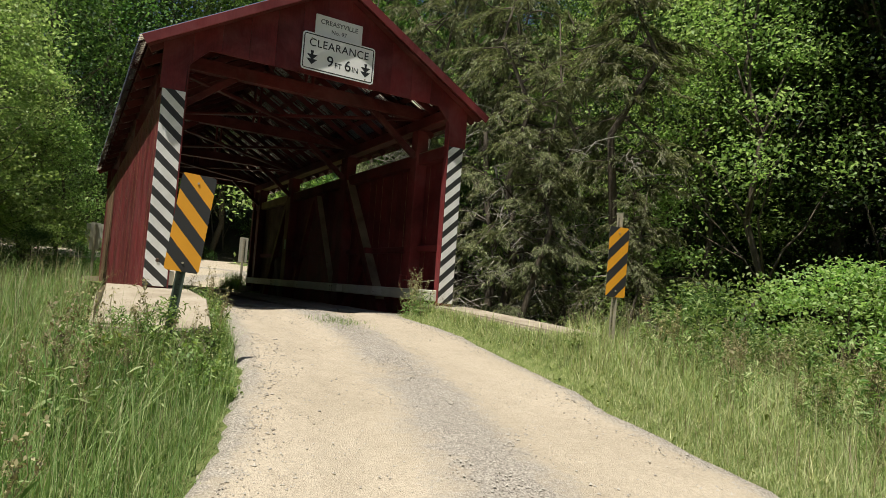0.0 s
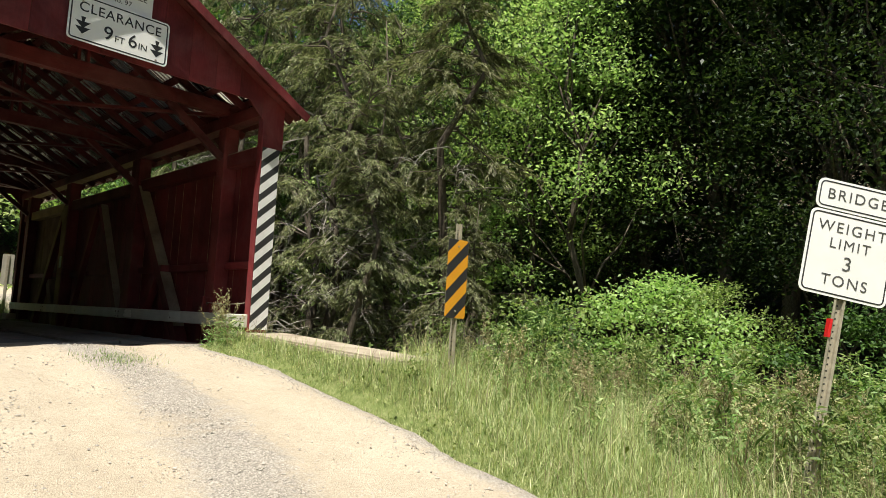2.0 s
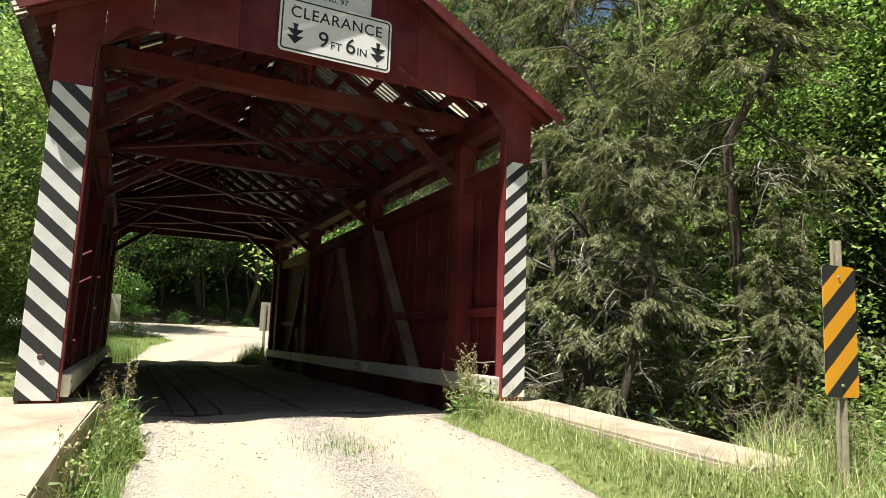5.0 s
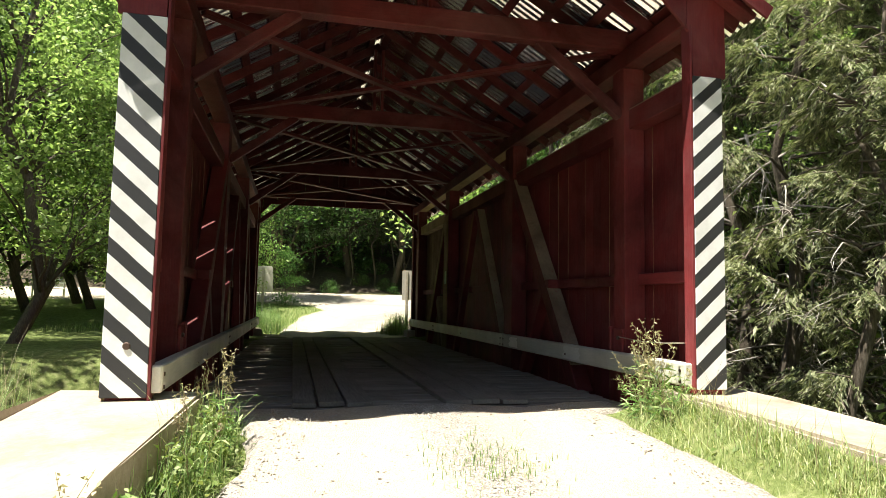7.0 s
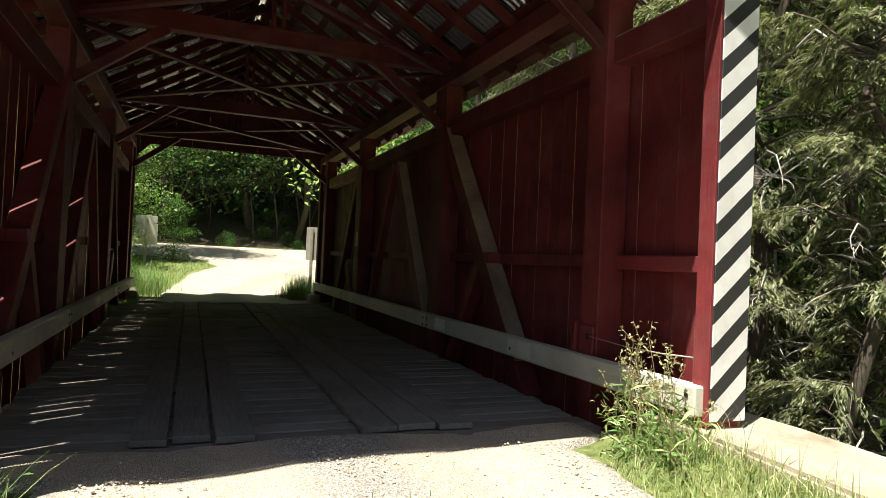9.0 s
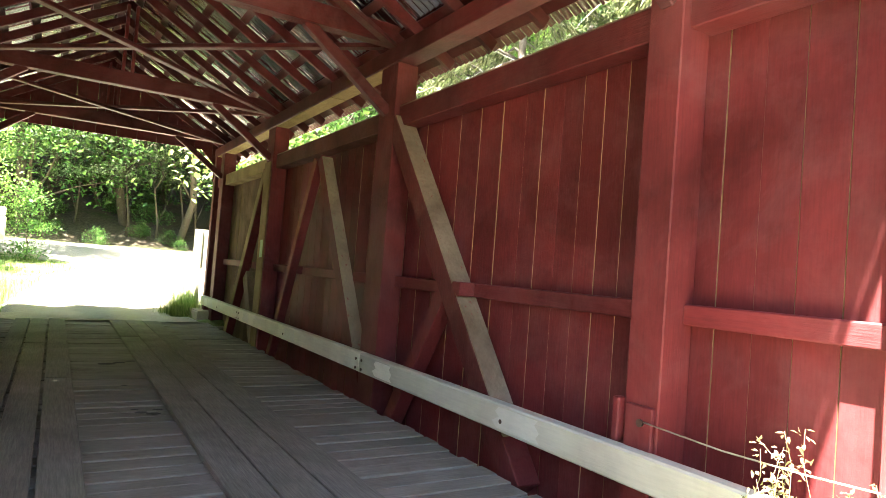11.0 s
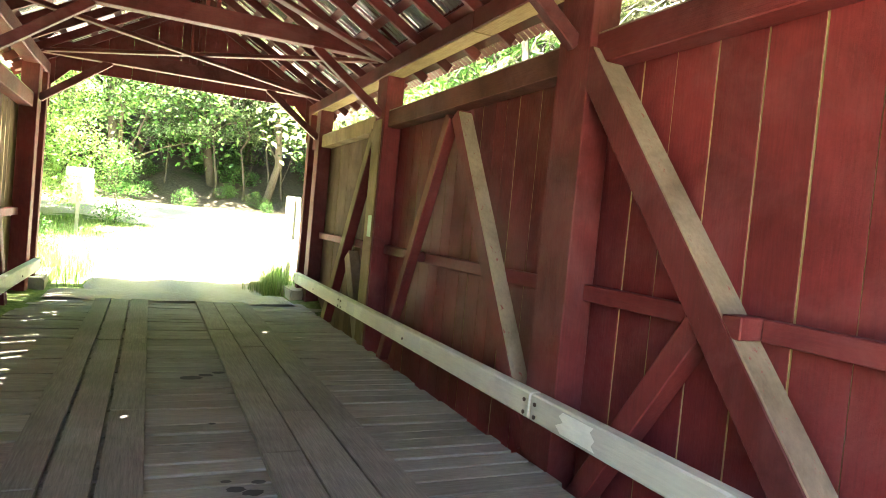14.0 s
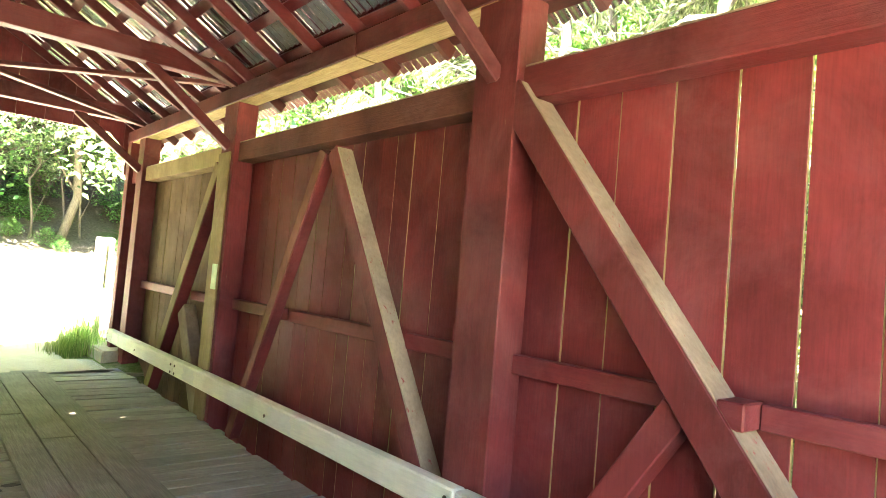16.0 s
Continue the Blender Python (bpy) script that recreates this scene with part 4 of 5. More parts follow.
for x in (-0.45, 0.45):
    bm = bmesh.new()
    bmesh.ops.create_cone(bm, cap_ends=True, segments=10, radius1=0.014, radius2=0.012, depth=0.01, matrix=pose(x, -0.004, 0.2 if x < 0 else -0.24, 90, 0, 0))
    part("bolt", bm, M_steel, clear)
    part("spacer", boxed(x - 0.03, x + 0.03, 0.004, 0.068, -0.2, 0.2), M_steel, clear, "steel spacer behind the plate")
named = tagged(anchor("name_sign", (0.39, -0.03, 4.395)), "white bridge name and number sign on gable", "sign")
part("plate", boxed(-0.385, 0.385, 0, 0.022, -0.165, 0.165, 0.003), M_sign_white, named)
lettering("CREASYVILLE", 0.105, 0, 0.06, named)
lettering("No. 97", 0.09, 0, -0.065, named)


def channel_post(name, h, parent, mat, w=0.055):
    """A rolled U-channel sign post with punched holes."""
    bm = bmesh.new()
    add_box(bm, -w / 2, w / 2, 0.0, 0.006, 0, h)
    for s in (-1, 1):
        add_box(bm, s * w / 2 - 0.003, s * w / 2 + 0.003, -0.026, 0.0, 0, h)
        add_box(bm, s * w / 2 - (0 if s < 0 else -0.003) - (0.015 if s < 0 else 0), s * w / 2 + (0.015 if s > 0 else 0) , -0.029, -0.024, 0, h)
    ob = part(name, bm, mat, parent)
    holes = bmesh.new()
    z = 0.12
    while z < h - 0.05:
        bmesh.ops.create_circle(holes, cap_ends=True, segments=8, radius=0.007, matrix=pose(0, -0.0015, z, 90, 0, 0))
        z += 0.05
    tagged(part("hole_row", holes, M_black, ob, "row of dark punched holes"), kind="stuff")
    return ob


def object_marker(at, turn, lean, mat, post_mat, base_z, plate_low, top_extra, back=False):
    """An amber and black striped plate on a steel post."""
    t = tagged(anchor("object_marker", (at[0], at[1], base_z)), "amber and black striped hazard marker on a steel post", "road marker", "hazard markers at the bridge ends")
    t.matrix_world = pose(at[0], at[1], base_z, 0, lean, turn)
    rel = plate_low - base_z
    bm = rounded_plate(0.305, 0.914, 0.003, 0.03)
    pl = part("plate", bm, mat, t)
    pl.matrix_basis = Matrix.Translation((0, -0.034, rel + 0.457))
    bk = part("plate_back", rounded_plate(0.303, 0.912, 0.002, 0.03), M_alu, t, "bare grey metal back")
    bk.matrix_basis = Matrix.Translation((0, -0.030, rel + 0.457))
    channel_post("post", rel + 0.914 + top_extra, t, post_mat)
    for z in (0.08, 0.834):
        bm = bmesh.new()
        bmesh.ops.create_cone(bm, cap_ends=True, segments=8, radius1=0.011, radius2=0.009, depth=0.01, matrix=pose(0, -0.038, rel + z, 90, 0, 0))
        part("bolt", bm, M_steel, t)
    return t


object_marker((-2.11, -3.02), -8, 5.5, M_amber_l, M_green_steel, -0.62, 0.47, -0.06)
object_marker((3.18, -3.33), -7.5, 1.5, M_amber_r, M_steel, -0.7, 0.54, 0.19)
object_marker((2.62, 14.65), 172, 0, M_amber_r, M_steel, -0.1, 1.0, -0.05)
object_marker((-2.2, 14.8), 186, 0, M_amber_l, M_steel, -0.1, 1.0, -0.05)


def weight_sign(m, post_h, low, label):
    t = tagged(new("weight_limit_sign"), label, "sign")
    t.matrix_world = m
    a = part("plate", rounded_plate(0.66, 0.655, 0.004, 0.05), M_sign_white, t)
    a.matrix_basis = Matrix.Translation((0, -0.035, low + 0.33))
    part("border", border(0.625, 0.62, 0.011, 0.04), M_black, a, "black border line")
    for words, size, z in (("WEIGHT", 0.118, 0.205), ("LIMIT", 0.112, 0.08), ("3", 0.155, -0.065), ("TONS", 0.118, -0.205)):
        lettering(words, size, 0, z, a, bold=0.0, ink=M_faded, spread=1.22)
    b = part("upper_plate", rounded_plate(0.62, 0.235, 0.004, 0.05), M_sign_white, t)
    b.matrix_basis = Matrix.Translation((0, -0.035, low + 0.785))
    part("border", border(0.585, 0.20, 0.010, 0.04), M_black, b, "black border line")
    lettering("BRIDGE", 0.118, 0, 0, b, bold=0.0, ink=M_faded, spread=1.22)
    for pl, w, h in ((a, 0.655, 0.65), (b, 0.615, 0.23)):
        bk = part("plate_back", rounded_plate(w, h, 0.003, 0.05), M_alu, pl, "bare grey metal back")
        bk.matrix_basis = Matrix.Translation((0, 0.004, 0))
    channel_post("post", post_h, t, M_steel)
    return t


ws = weight_sign(pose(3.30, -6.86, -1.25, 0, 11, -46) @ Matrix.Diagonal((1.06, 1, 1.04, 1)), 2.8, 2.02, "white weight limit sign leaning on a steel post")
part("tape", boxed(-0.055, -0.035, -0.04, 0.01, 1.72, 1.86), M_red_tape, ws, "strip of red tape")
weight_sign(pose(-1.98, 22.0, 0.45, 0, 0, 176) @ Matrix.Scale(1.15, 4), 1.55, 0.70, "backs of two sign plates on a steel post")

# small green tag on the third post
tag = put("paper_tag", boxed(2.505, 2.512, 9.03, 9.17, 1.36, 1.64, 0.002), M_tag)
tagged(tag, "small pale green tag nailed to the bare post", "tag")

# oil marks on the deck
for x, y, r in ((0.34, 7.27, 0.10), (0.47, 7.36, 0.07), (0.60, 7.45, 0.06), (0.44, 4.76, 0.055), (0.53, 4.70, 0.06), (0.58, 4.84, 0.04), (0.40, 4.88, 0.03), (0.41, 5.94, 0.03)):
    bm = bmesh.new()
    vs = [bm.verts.new((x + r * (1 + 0.35 * noise.noise((a * 3.0, x * 9, y))) * math.cos(a), y + r * 0.7 * (1 + 0.35 * noise.noise((a * 3.0, y, 4))) * math.sin(a), -0.0165)) for a in np.linspace(0, math.tau, 18, endpoint=False)]
    bm.faces.new(vs)
    tagged(put("oil_stain", bm, M_oil), "dark oil stain on the deck planks", "stain")


# ---- plants ----
def leaf_quads(centres, normals_up, size, rng, narrow=0.55, droop=0.25):
    """Folded rhombic leaves at the centres: array (n, 4, 3)."""
    n = len(centres)
    ang = rng.uniform(0, math.tau, n)
    tilt = rng.normal(0, 0.5, n) - droop
    d = np.stack([np.cos(ang) * np.cos(tilt), np.sin(ang) * np.cos(tilt), np.sin(tilt)], -1)
    up = np.stack([rng.normal(0, 0.6, n), rng.normal(0, 0.6, n), np.full(n, normals_up)], -1)
    s = np.cross(d, up)
    s /= np.linalg.norm(s, axis=1)[:, None] + 1e-6
    nn = np.cross(s, d)
    L = (size * rng.uniform(0.6, 1.25, n))[:, None]
    base, tip = centres - d * L / 2, centres + d * L / 2 - nn * L * 0.12
    l = centres + s * L * narrow / 2 - d * L * 0.05 + nn * L * 0.06
    r = centres - s * L * narrow / 2 - d * L * 0.05 + nn * L * 0.06
    return np.stack([base, l, tip, r], 1)


def limb_points(a, b, rng, sag=0.1, n=5):
    a, b = np.array(a), np.array(b)
    L = np.linalg.norm(b - a)
    out = []
    for k in range(n):
        f = k / (n - 1)
        p = a + (b - a) * f + rng.normal(0, 0.03, 3) * L * (0 < k < n - 1) + np.array([0, 0, sag * L * math.sin(f * math.pi)])
        out.append(Vector(p))
    return out


def broadleaf(name, seed, height, spread, low, clumps, per, leaf, mat, label, cat="tree", trunk_r=0.16, clump_r=0.75, lean=0.0, narrow=0.55, flat=0.58):
    """Trunk and limbs, and a crown of leaf clumps at the limb ends."""
    rng = np.random.default_rng(seed)
    t = tagged(new(name), label, cat, {"tree": "trees round the bridge", "shrub": "roadside shrubs"}.get(cat, "weeds by the portal"))
    bm = bmesh.new()
    top = np.array([lean * height, rng.normal(0, 0.02 * height), height * 0.88])
    spine = limb_points((0, 0, -0.05 * height), top, rng, 0.0, 7)
    add_tube(bm, spine, [trunk_r * (1 - 0.8 * k / 6) for k in range(7)], 8)
    cents = []
    for k in range(clumps):
        f = rng.uniform(0, 1)
        z = low + (height - low) * f
        prof = math.sin(math.pi * min(1, 0.16 + 0.84 * f) ** 0.8) * 0.9 + 0.12
        rad = spread * prof * math.sqrt(rng.uniform(0.12, 1))
        a = rng.uniform(0, math.tau)
        c = np.array([math.cos(a) * rad + lean * z, math.sin(a) * rad, z + rng.normal(0, 0.018 * height)])
        cents.append(c)
        if k % 4 == 0 and rad > 0.35 * spread:
            i = max(1, min(5, int(6 * max(0.1, (z - 0.3 * rad) / height))))
            add_tube(bm, limb_points(spine[i], c, rng, 0.08), [trunk_r * 0.30 * (1 - 0.2 * j) for j in range(5)], 4)
    part("trunk", bm, M_bark, t)
    cents = np.array(cents)
    reps = np.repeat(cents, per, axis=0)
    g = rng.normal(0, 1, reps.shape) * np.array([1, 1, flat]) * clump_r * 0.55
    pts = reps + g
    me = raw_mesh("crown", leaf_quads(pts, 1.1, leaf, rng, narrow), 4, mat)
    ob = new("crown", me)
    ob.parent = t
    ob["label"] = "uneven crown of small leaves"
    return t


def conifer(name, seed, height, spread, tiers, mat, label, low=0.3, dead=True):
    """Drooping boughs with flat needle sprays, dead twigs below."""
    rng = np.random.default_rng(seed)
    t = tagged(new(name), label, "tree", "trees round the bridge")
    bm, dm = bmesh.new(), bmesh.new()
    spine = limb_points((0, 0, -0.6), (rng.normal(0, 0.3), rng.normal(0, 0.3), height), rng, 0, 8)
    add_tube(bm, spine, [0.15 * (1 - 0.9 * k / 7) for k in range(8)], 7)
    pts, dirs, twigs = [], [], []
    for k in range(tiers):
        f = rng.uniform(0, 1) ** 1.15
        z = low + (height - low) * f
        L = spread * (1 - f) ** 0.33 * rng.uniform(0.3, 1.15) + 0.25
        a = rng.uniform(0, math.tau)
        out = np.array([math.cos(a), math.sin(a), 0])
        b0 = np.array([0, 0, z])
        b1 = b0 + out * L + np.array([0, 0, -0.18 * L + rng.normal(0, 0.32)])
        ps = limb_points(b0, b1, rng, 0.14, 5)
        bare = dead and f < 0.55 and rng.uniform() < 0.42
        add_tube(dm if bare else bm, ps, [0.026, 0.021, 0.016, 0.011, 0.005] if not bare else [0.02, 0.017, 0.013, 0.009, 0.004], 4)
        if bare:
            for _ in range(9):
                q = np.array(ps[0]) + (np.array(ps[4]) - np.array(ps[0])) * rng.uniform(0.3, 1.0)
                ln = rng.uniform(0.2, 0.7)
                add_tube(dm, limb_points(q, q + (out + rng.normal(0, 0.45, 3) - np.array([0, 0, 0.35])) * ln, rng, 0.1, 4), [0.006, 0.005, 0.0035, 0.002], 3)
            continue
        base = np.array([np.array(p) for p in ps])
        side = np.cross(out, (0, 0, 1.0))
        for j in range(int(8 * L) + 4):
            u = rng.uniform(0.25, 1.0)
            r0 = np.array([np.interp(u, np.linspace(0, 1, 5), base[:, i]) for i in range(3)])
            d = out * rng.uniform(0.3, 0.9) + side * rng.choice((-1, 1)) * rng.uniform(0.2, 0.9) + np.array([0, 0, rng.normal(-0.25, 0.25)])
            if u > 0.93:
                d = out + rng.normal(0, 0.2, 3)
            ln = rng.uniform(0.25, 0.6) * (1.15 - 0.5 * u) * min(1.3, L)
            m = int(13 + 36 * ln)
            f = rng.uniform(0.05, 1, m)
            x = r0 + d * (f * ln)[:, None] - np.array([0, 0, 0.35]) * (f * f * ln)[:, None] + rng.normal(0, 0.025, (m, 3))
            sd = np.cross(d, (0, 0, 1.0))
            for g in (0.0, *rng.uniform(0.15, 0.8, 2)):
                a0 = r0 + d * g * ln - np.array([0, 0, 0.35]) * g * g * ln
                way = d + (sd * rng.choice((-1, 1)) * rng.uniform(0.4, 0.9) if g else 0) + np.array([0, 0, -0.3])
                a1 = a0 + way * ln * (1.05 if not g else 0.5)
                w = np.cross(way, rng.normal(0, 1, 3))
                w *= 0.004 / (np.linalg.norm(w) + 1e-6)
                twigs.append((a0 - w, a0 + w, a1 + w * 0.4, a1 - w * 0.4))
            pts.append(x)
            dirs.append(d + sd * rng.choice((-1, 1), m)[:, None] * rng.uniform(0.5, 1.1, m)[:, None] + rng.normal(0, 0.25, (m, 3)) + np.array([0, 0, -0.2]))
    part("trunk", bm, M_bark, t)
    ob = new("twig_spray", raw_mesh("twig_spray", np.array(twigs), 4, M_twig))
    ob.parent = t
    tagged(ob, "fine grey-brown twigs", kind="stuff")
    if len(dm.verts):
        part("deadwood", dm, M_dead, t, "bleached bare dead branches")
    else:
        dm.free()
    P, D = np.concatenate(pts), np.concatenate(dirs)
    D /= np.linalg.norm(D, axis=1)[:, None]
    n = len(P)
    S = np.cross(D, np.stack([rng.normal(0, 0.25, n), rng.normal(0, 0.25, n), np.ones(n)], -1))
    S /= np.linalg.norm(S, axis=1)[:, None] + 1e-6
    L = rng.uniform(0.06, 0.15, n)[:, None]
    W = L * 0.12
    q = np.stack([P - D * L / 2, P + S * W, P + D * L / 2 - np.array([0, 0, 0.25]) * L, P - S * W], 1)
    ob = new("crown", raw_mesh("crown", q, 4, mat))
    ob.parent = t
    ob["label"] = "drooping needle sprays"
    return t


def plant(src, x, y, turn, s=1.0, sz=None, z=None):
    z = float(ground_z(x, y)) if z is None else z
    return copy_thing(src, pose(x, y, z, 0, 0, turn) @ Matrix.Diagonal((s, s, sz or s, 1)))


def seat(src, x, y, turn, s=1.0):
    src.matrix_world = pose(x, y, float(ground_z(x, y)), 0, 0, turn)
    return src


tree_a = seat(broadleaf("broadleaf_tree", 1, 12, 3.6, 1.6, 150, 84, 0.165, M_leaf, "tall broadleaf tree in full summer leaf"), -11.0, 13.6, 0)
tree_b = seat(broadleaf("broadleaf_tree", 2, 10, 3.2, 0.8, 140, 84, 0.155, M_leaf_bright, "bright green broadleaf tree with sunlit leaves"), -6.0, 20.0, 40)
tree_c = seat(broadleaf("broadleaf_tree", 3, 14, 4.0, 2.6, 105, 165, 0.115, M_leaf_shade, "tall broadleaf tree with shade put into its dark leaves", trunk_r=0.2, clump_r=0.95, flat=0.4), 14.0, -6.0, 0)
tree_d = seat(broadleaf("woodland_tree", 4, 15, 3.0, 5.5, 110, 60, 0.23, M_leaf, "slender woodland tree with bare lower trunk", trunk_r=0.17), 2.0, 42.0, 0)
bank_maple = seat(broadleaf("maple_tree", 23, 12.5, 3.0, 3.8, 72, 150, 0.12, M_leaf_bright, "tall maple with bright green layered sprays above the creek", trunk_r=0.13, clump_r=0.85, flat=0.33), 10.2, 5.0, 10)
sapling = seat(broadleaf("maple_sapling", 24, 3.2, 1.5, 1.2, 20, 60, 0.11, M_leaf_bright, "thin maple sapling with flat sprays of leaves", trunk_r=0.03, clump_r=0.65, flat=0.28), 8.4, -1.8, 0)
shrub_a = seat(broadleaf("shrub", 5, 2.2, 1.7, 0.7, 44, 90, 0.10, M_leaf_bright, "bright leafy roadside shrub", "shrub", 0.03, 0.5, flat=0.4), 9.0, -3.2, 0)
shrub_b = seat(broadleaf("shrub", 6, 1.6, 1.2, 0.1, 50, 70, 0.09, M_leaf, "low green undergrowth shrub", "shrub", 0.025, 0.4), 9.4, -6.0, 0)
hem_a = seat(conifer("hemlock_tree", 7, 11, 2.3, 115, M_needle, "scraggly hemlock with drooping boughs and dead twigs"), 6.2, 3.0, 0)
hem_b = seat(conifer("hemlock_tree", 8, 11.5, 1.75, 120, M_needle, "scraggly hemlock with drooping boughs and dead twigs"), 7.2, 0.4, 0)

far_a = seat(broadleaf("woodland_tree", 14, 15, 3.2, 4.5, 85, 80, 0.21, M_leaf, "slender woodland tree with bare lower trunk", trunk_r=0.17, clump_r=1.1), -3.0, 43.0, 0)
far_b = seat(broadleaf("woodland_tree", 15, 14, 4.2, 1.5, 110, 80, 0.21, M_leaf, "leafy tree in the wooded slope", trunk_r=0.18, clump_r=1.1), -20.0, 6.0, 0)
far_c = seat(broadleaf("woodland_tree", 16, 16, 4.4, 2.0, 110, 80, 0.22, M_leaf_shade, "tree in the wooded slope, shade put into its dark leaves", trunk_r=0.2, clump_r=1.1), 21.0, 6.0, 0)
# Tall crowns added mostly out of view, to shade the right bank.
canopy = seat(broadleaf("canopy_tree", 33, 21, 5.0, 8.5, 130, 110, 0.24, M_leaf_shade, "tall forest tree added to shade the bank, canopy mostly unseen", trunk_r=0.24, clump_r=1.3, flat=0.4), 15.5, -6.5, 0)
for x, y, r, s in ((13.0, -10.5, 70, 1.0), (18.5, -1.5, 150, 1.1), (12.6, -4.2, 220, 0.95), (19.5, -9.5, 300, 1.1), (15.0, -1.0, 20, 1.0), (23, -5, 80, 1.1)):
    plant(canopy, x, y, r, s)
plant(bank_maple, 11.8, 1.6, 130, 1.0)
plant(bank_maple, 10.4, -0.3, 250, 0.95)
plant(sapling, 7.4, 0.2, 120, 1.2)
plant(sapling, 7.6, -1.4, 200, 1.0)
for x, y, r, s in ((7.4, 5.8, 80, 1.0), (6.2, 7.6, 150, 0.95), (8.6, 8.6, 300, 1.2), (6.2, 11.6, 30, 0.9)):
    plant(hem_a, x, y, r, s, s * 1.35)
for x, y, r, s in ((5.2, 0.9, 120, 0.66), (6.2, -0.8, 60, 0.42), (6.6, 9.6, 200, 1.0), (6.9, 2.0, 330, 0.8)):
    plant(hem_b, x, y, r, s)
for x, y, r, s in ((9.2, 17.0, 20, 1.6), (12, 21, 140, 1.6), (-4.6, 27.5, 210, 1.3), (11, 9, 200, 1.0), (12.5, 14, 10, 1.1), (8.5, 14.5, 250, 1.0),
                   (-19, 8, 250, 0.8), (-18, 3, 130, 0.8), (18, 13, 40, 1.3), (-16, 18, 70, 1.2)):
    plant(tree_a, x, y, r, s)
for x, y, r, s in ((-9.2, 24.5, 130, 1.35), (7.8, 18.6, 70, 1.7), (9.8, 12.0, 60, 0.9), (-4.6, 24.2, 210, 0.85), (-3.3, 24.8, 80, 0.62), (-6.5, 28, 20, 1.0), (14.6, 5.0, 270, 1.2), (-13, 23, 60, 1.1)):
    plant(tree_b, x, y, r, s)
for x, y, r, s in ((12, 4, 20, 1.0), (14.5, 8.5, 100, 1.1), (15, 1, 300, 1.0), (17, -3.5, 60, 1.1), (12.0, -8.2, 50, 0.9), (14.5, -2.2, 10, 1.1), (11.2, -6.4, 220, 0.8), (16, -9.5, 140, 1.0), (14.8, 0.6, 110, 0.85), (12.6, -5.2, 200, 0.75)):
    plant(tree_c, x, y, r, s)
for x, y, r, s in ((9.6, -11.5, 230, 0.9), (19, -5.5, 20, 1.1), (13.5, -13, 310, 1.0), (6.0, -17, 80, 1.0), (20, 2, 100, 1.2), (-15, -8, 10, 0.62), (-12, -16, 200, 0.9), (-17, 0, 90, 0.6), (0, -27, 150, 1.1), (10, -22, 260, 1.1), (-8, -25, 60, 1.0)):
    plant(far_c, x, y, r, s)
lawn_tree = seat(broadleaf("lawn_tree", 18, 13, 3.4, 2.3, 160, 95, 0.16, M_leaf_bright, "sunny green tree with high crown over the lawn", trunk_r=0.17, flat=0.4), -7.75, 13.6, 0)
for x, y, r, s in ((-5.9, 8.4, 10, 0.72), (-8.6, 6.0, 170, 0.85), (-10.4, 16.0, 50, 1.1), (-9.4, 20.0, 140, 1.1), (-8.0, 22.0, 210, 1.0), (-11.5, 17.5, 300, 1.2)):
    plant(lawn_tree, x, y, r, s)
rng_w = random.Random(9)
for k in range(30):
    x = -16 + 34 * (k % 10) / 9 + rng_w.uniform(-1.5, 1.5)
    y = 38.5 + 5.0 * (k // 10) + rng_w.uniform(-1.5, 1.5) - 0.35 * min(0, x) + (-2 if x > 6 else 0)
    plant((far_b, far_c, far_a, far_c)[k % 4], x, y, rng_w.uniform(0, 360), rng_w.uniform(1.1, 1.5))
for k in range(26):
    x = 18 + rng_w.uniform(-1, 7)
    y = -14 + 60 * k / 25 + rng_w.uniform(-1, 1)
    plant((far_c, far_b)[k % 2], x + 0.12 * max(0, y), y, rng_w.uniform(0, 360), rng_w.uniform(1.0, 1.4))
for k in range(22):
    plant((far_b, far_b)[k % 2], -18 - rng_w.uniform(0, 9), 2 + 34 * k / 21, rng_w.uniform(0, 360), rng_w.uniform(0.7, 0.9))
for x, y, r, s in ((10.4, -3.6, 20, 0.9), (-3.9, 20.8, 20, 1.0), (-4.2, 26.2, 40, 1.3)):
    plant(shrub_a, x, y, r, s)
for x, y, r, s in ((10.2, -8.0, 150, 1.0), (5.6, -3.0, 220, 0.7), (6.0, -0.6, 10, 0.9), (4.6, 1.6, 90, 1.0), (-4.0, 15.6, 90, 0.9), (4.2, 15.0, 180, 0.8), (-2.6, 15.9, 10, 0.7)):
    plant(shrub_b, x, y, r, s)
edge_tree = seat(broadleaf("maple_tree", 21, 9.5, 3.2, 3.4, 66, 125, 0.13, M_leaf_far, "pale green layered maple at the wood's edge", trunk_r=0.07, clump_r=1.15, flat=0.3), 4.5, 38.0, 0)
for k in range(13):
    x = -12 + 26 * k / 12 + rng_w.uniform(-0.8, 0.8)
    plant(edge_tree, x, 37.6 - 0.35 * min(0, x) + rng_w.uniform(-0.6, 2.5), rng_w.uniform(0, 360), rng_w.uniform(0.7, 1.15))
roadside_bush = seat(broadleaf("shrub", 27, 2.4, 0.75, 0.15, 46, 60, 0.09, M_leaf, "dense dark green bush at the road's bend", "shrub", 0.03, 0.4), -1.15, 24.6, 0)
far_shrub = seat(broadleaf("shrub", 19, 1.6, 1.2, 0.1, 40, 26, 0.16, M_leaf, "low green undergrowth at the wood's edge", "shrub", 0.025, 0.45), 9.5, 41.0, 0)
for k in range(44):
    plant(far_shrub, rng_w.uniform(-13, 14), rng_w.uniform(39, 49), rng_w.uniform(0, 360), rng_w.uniform(0.4, 1.0))
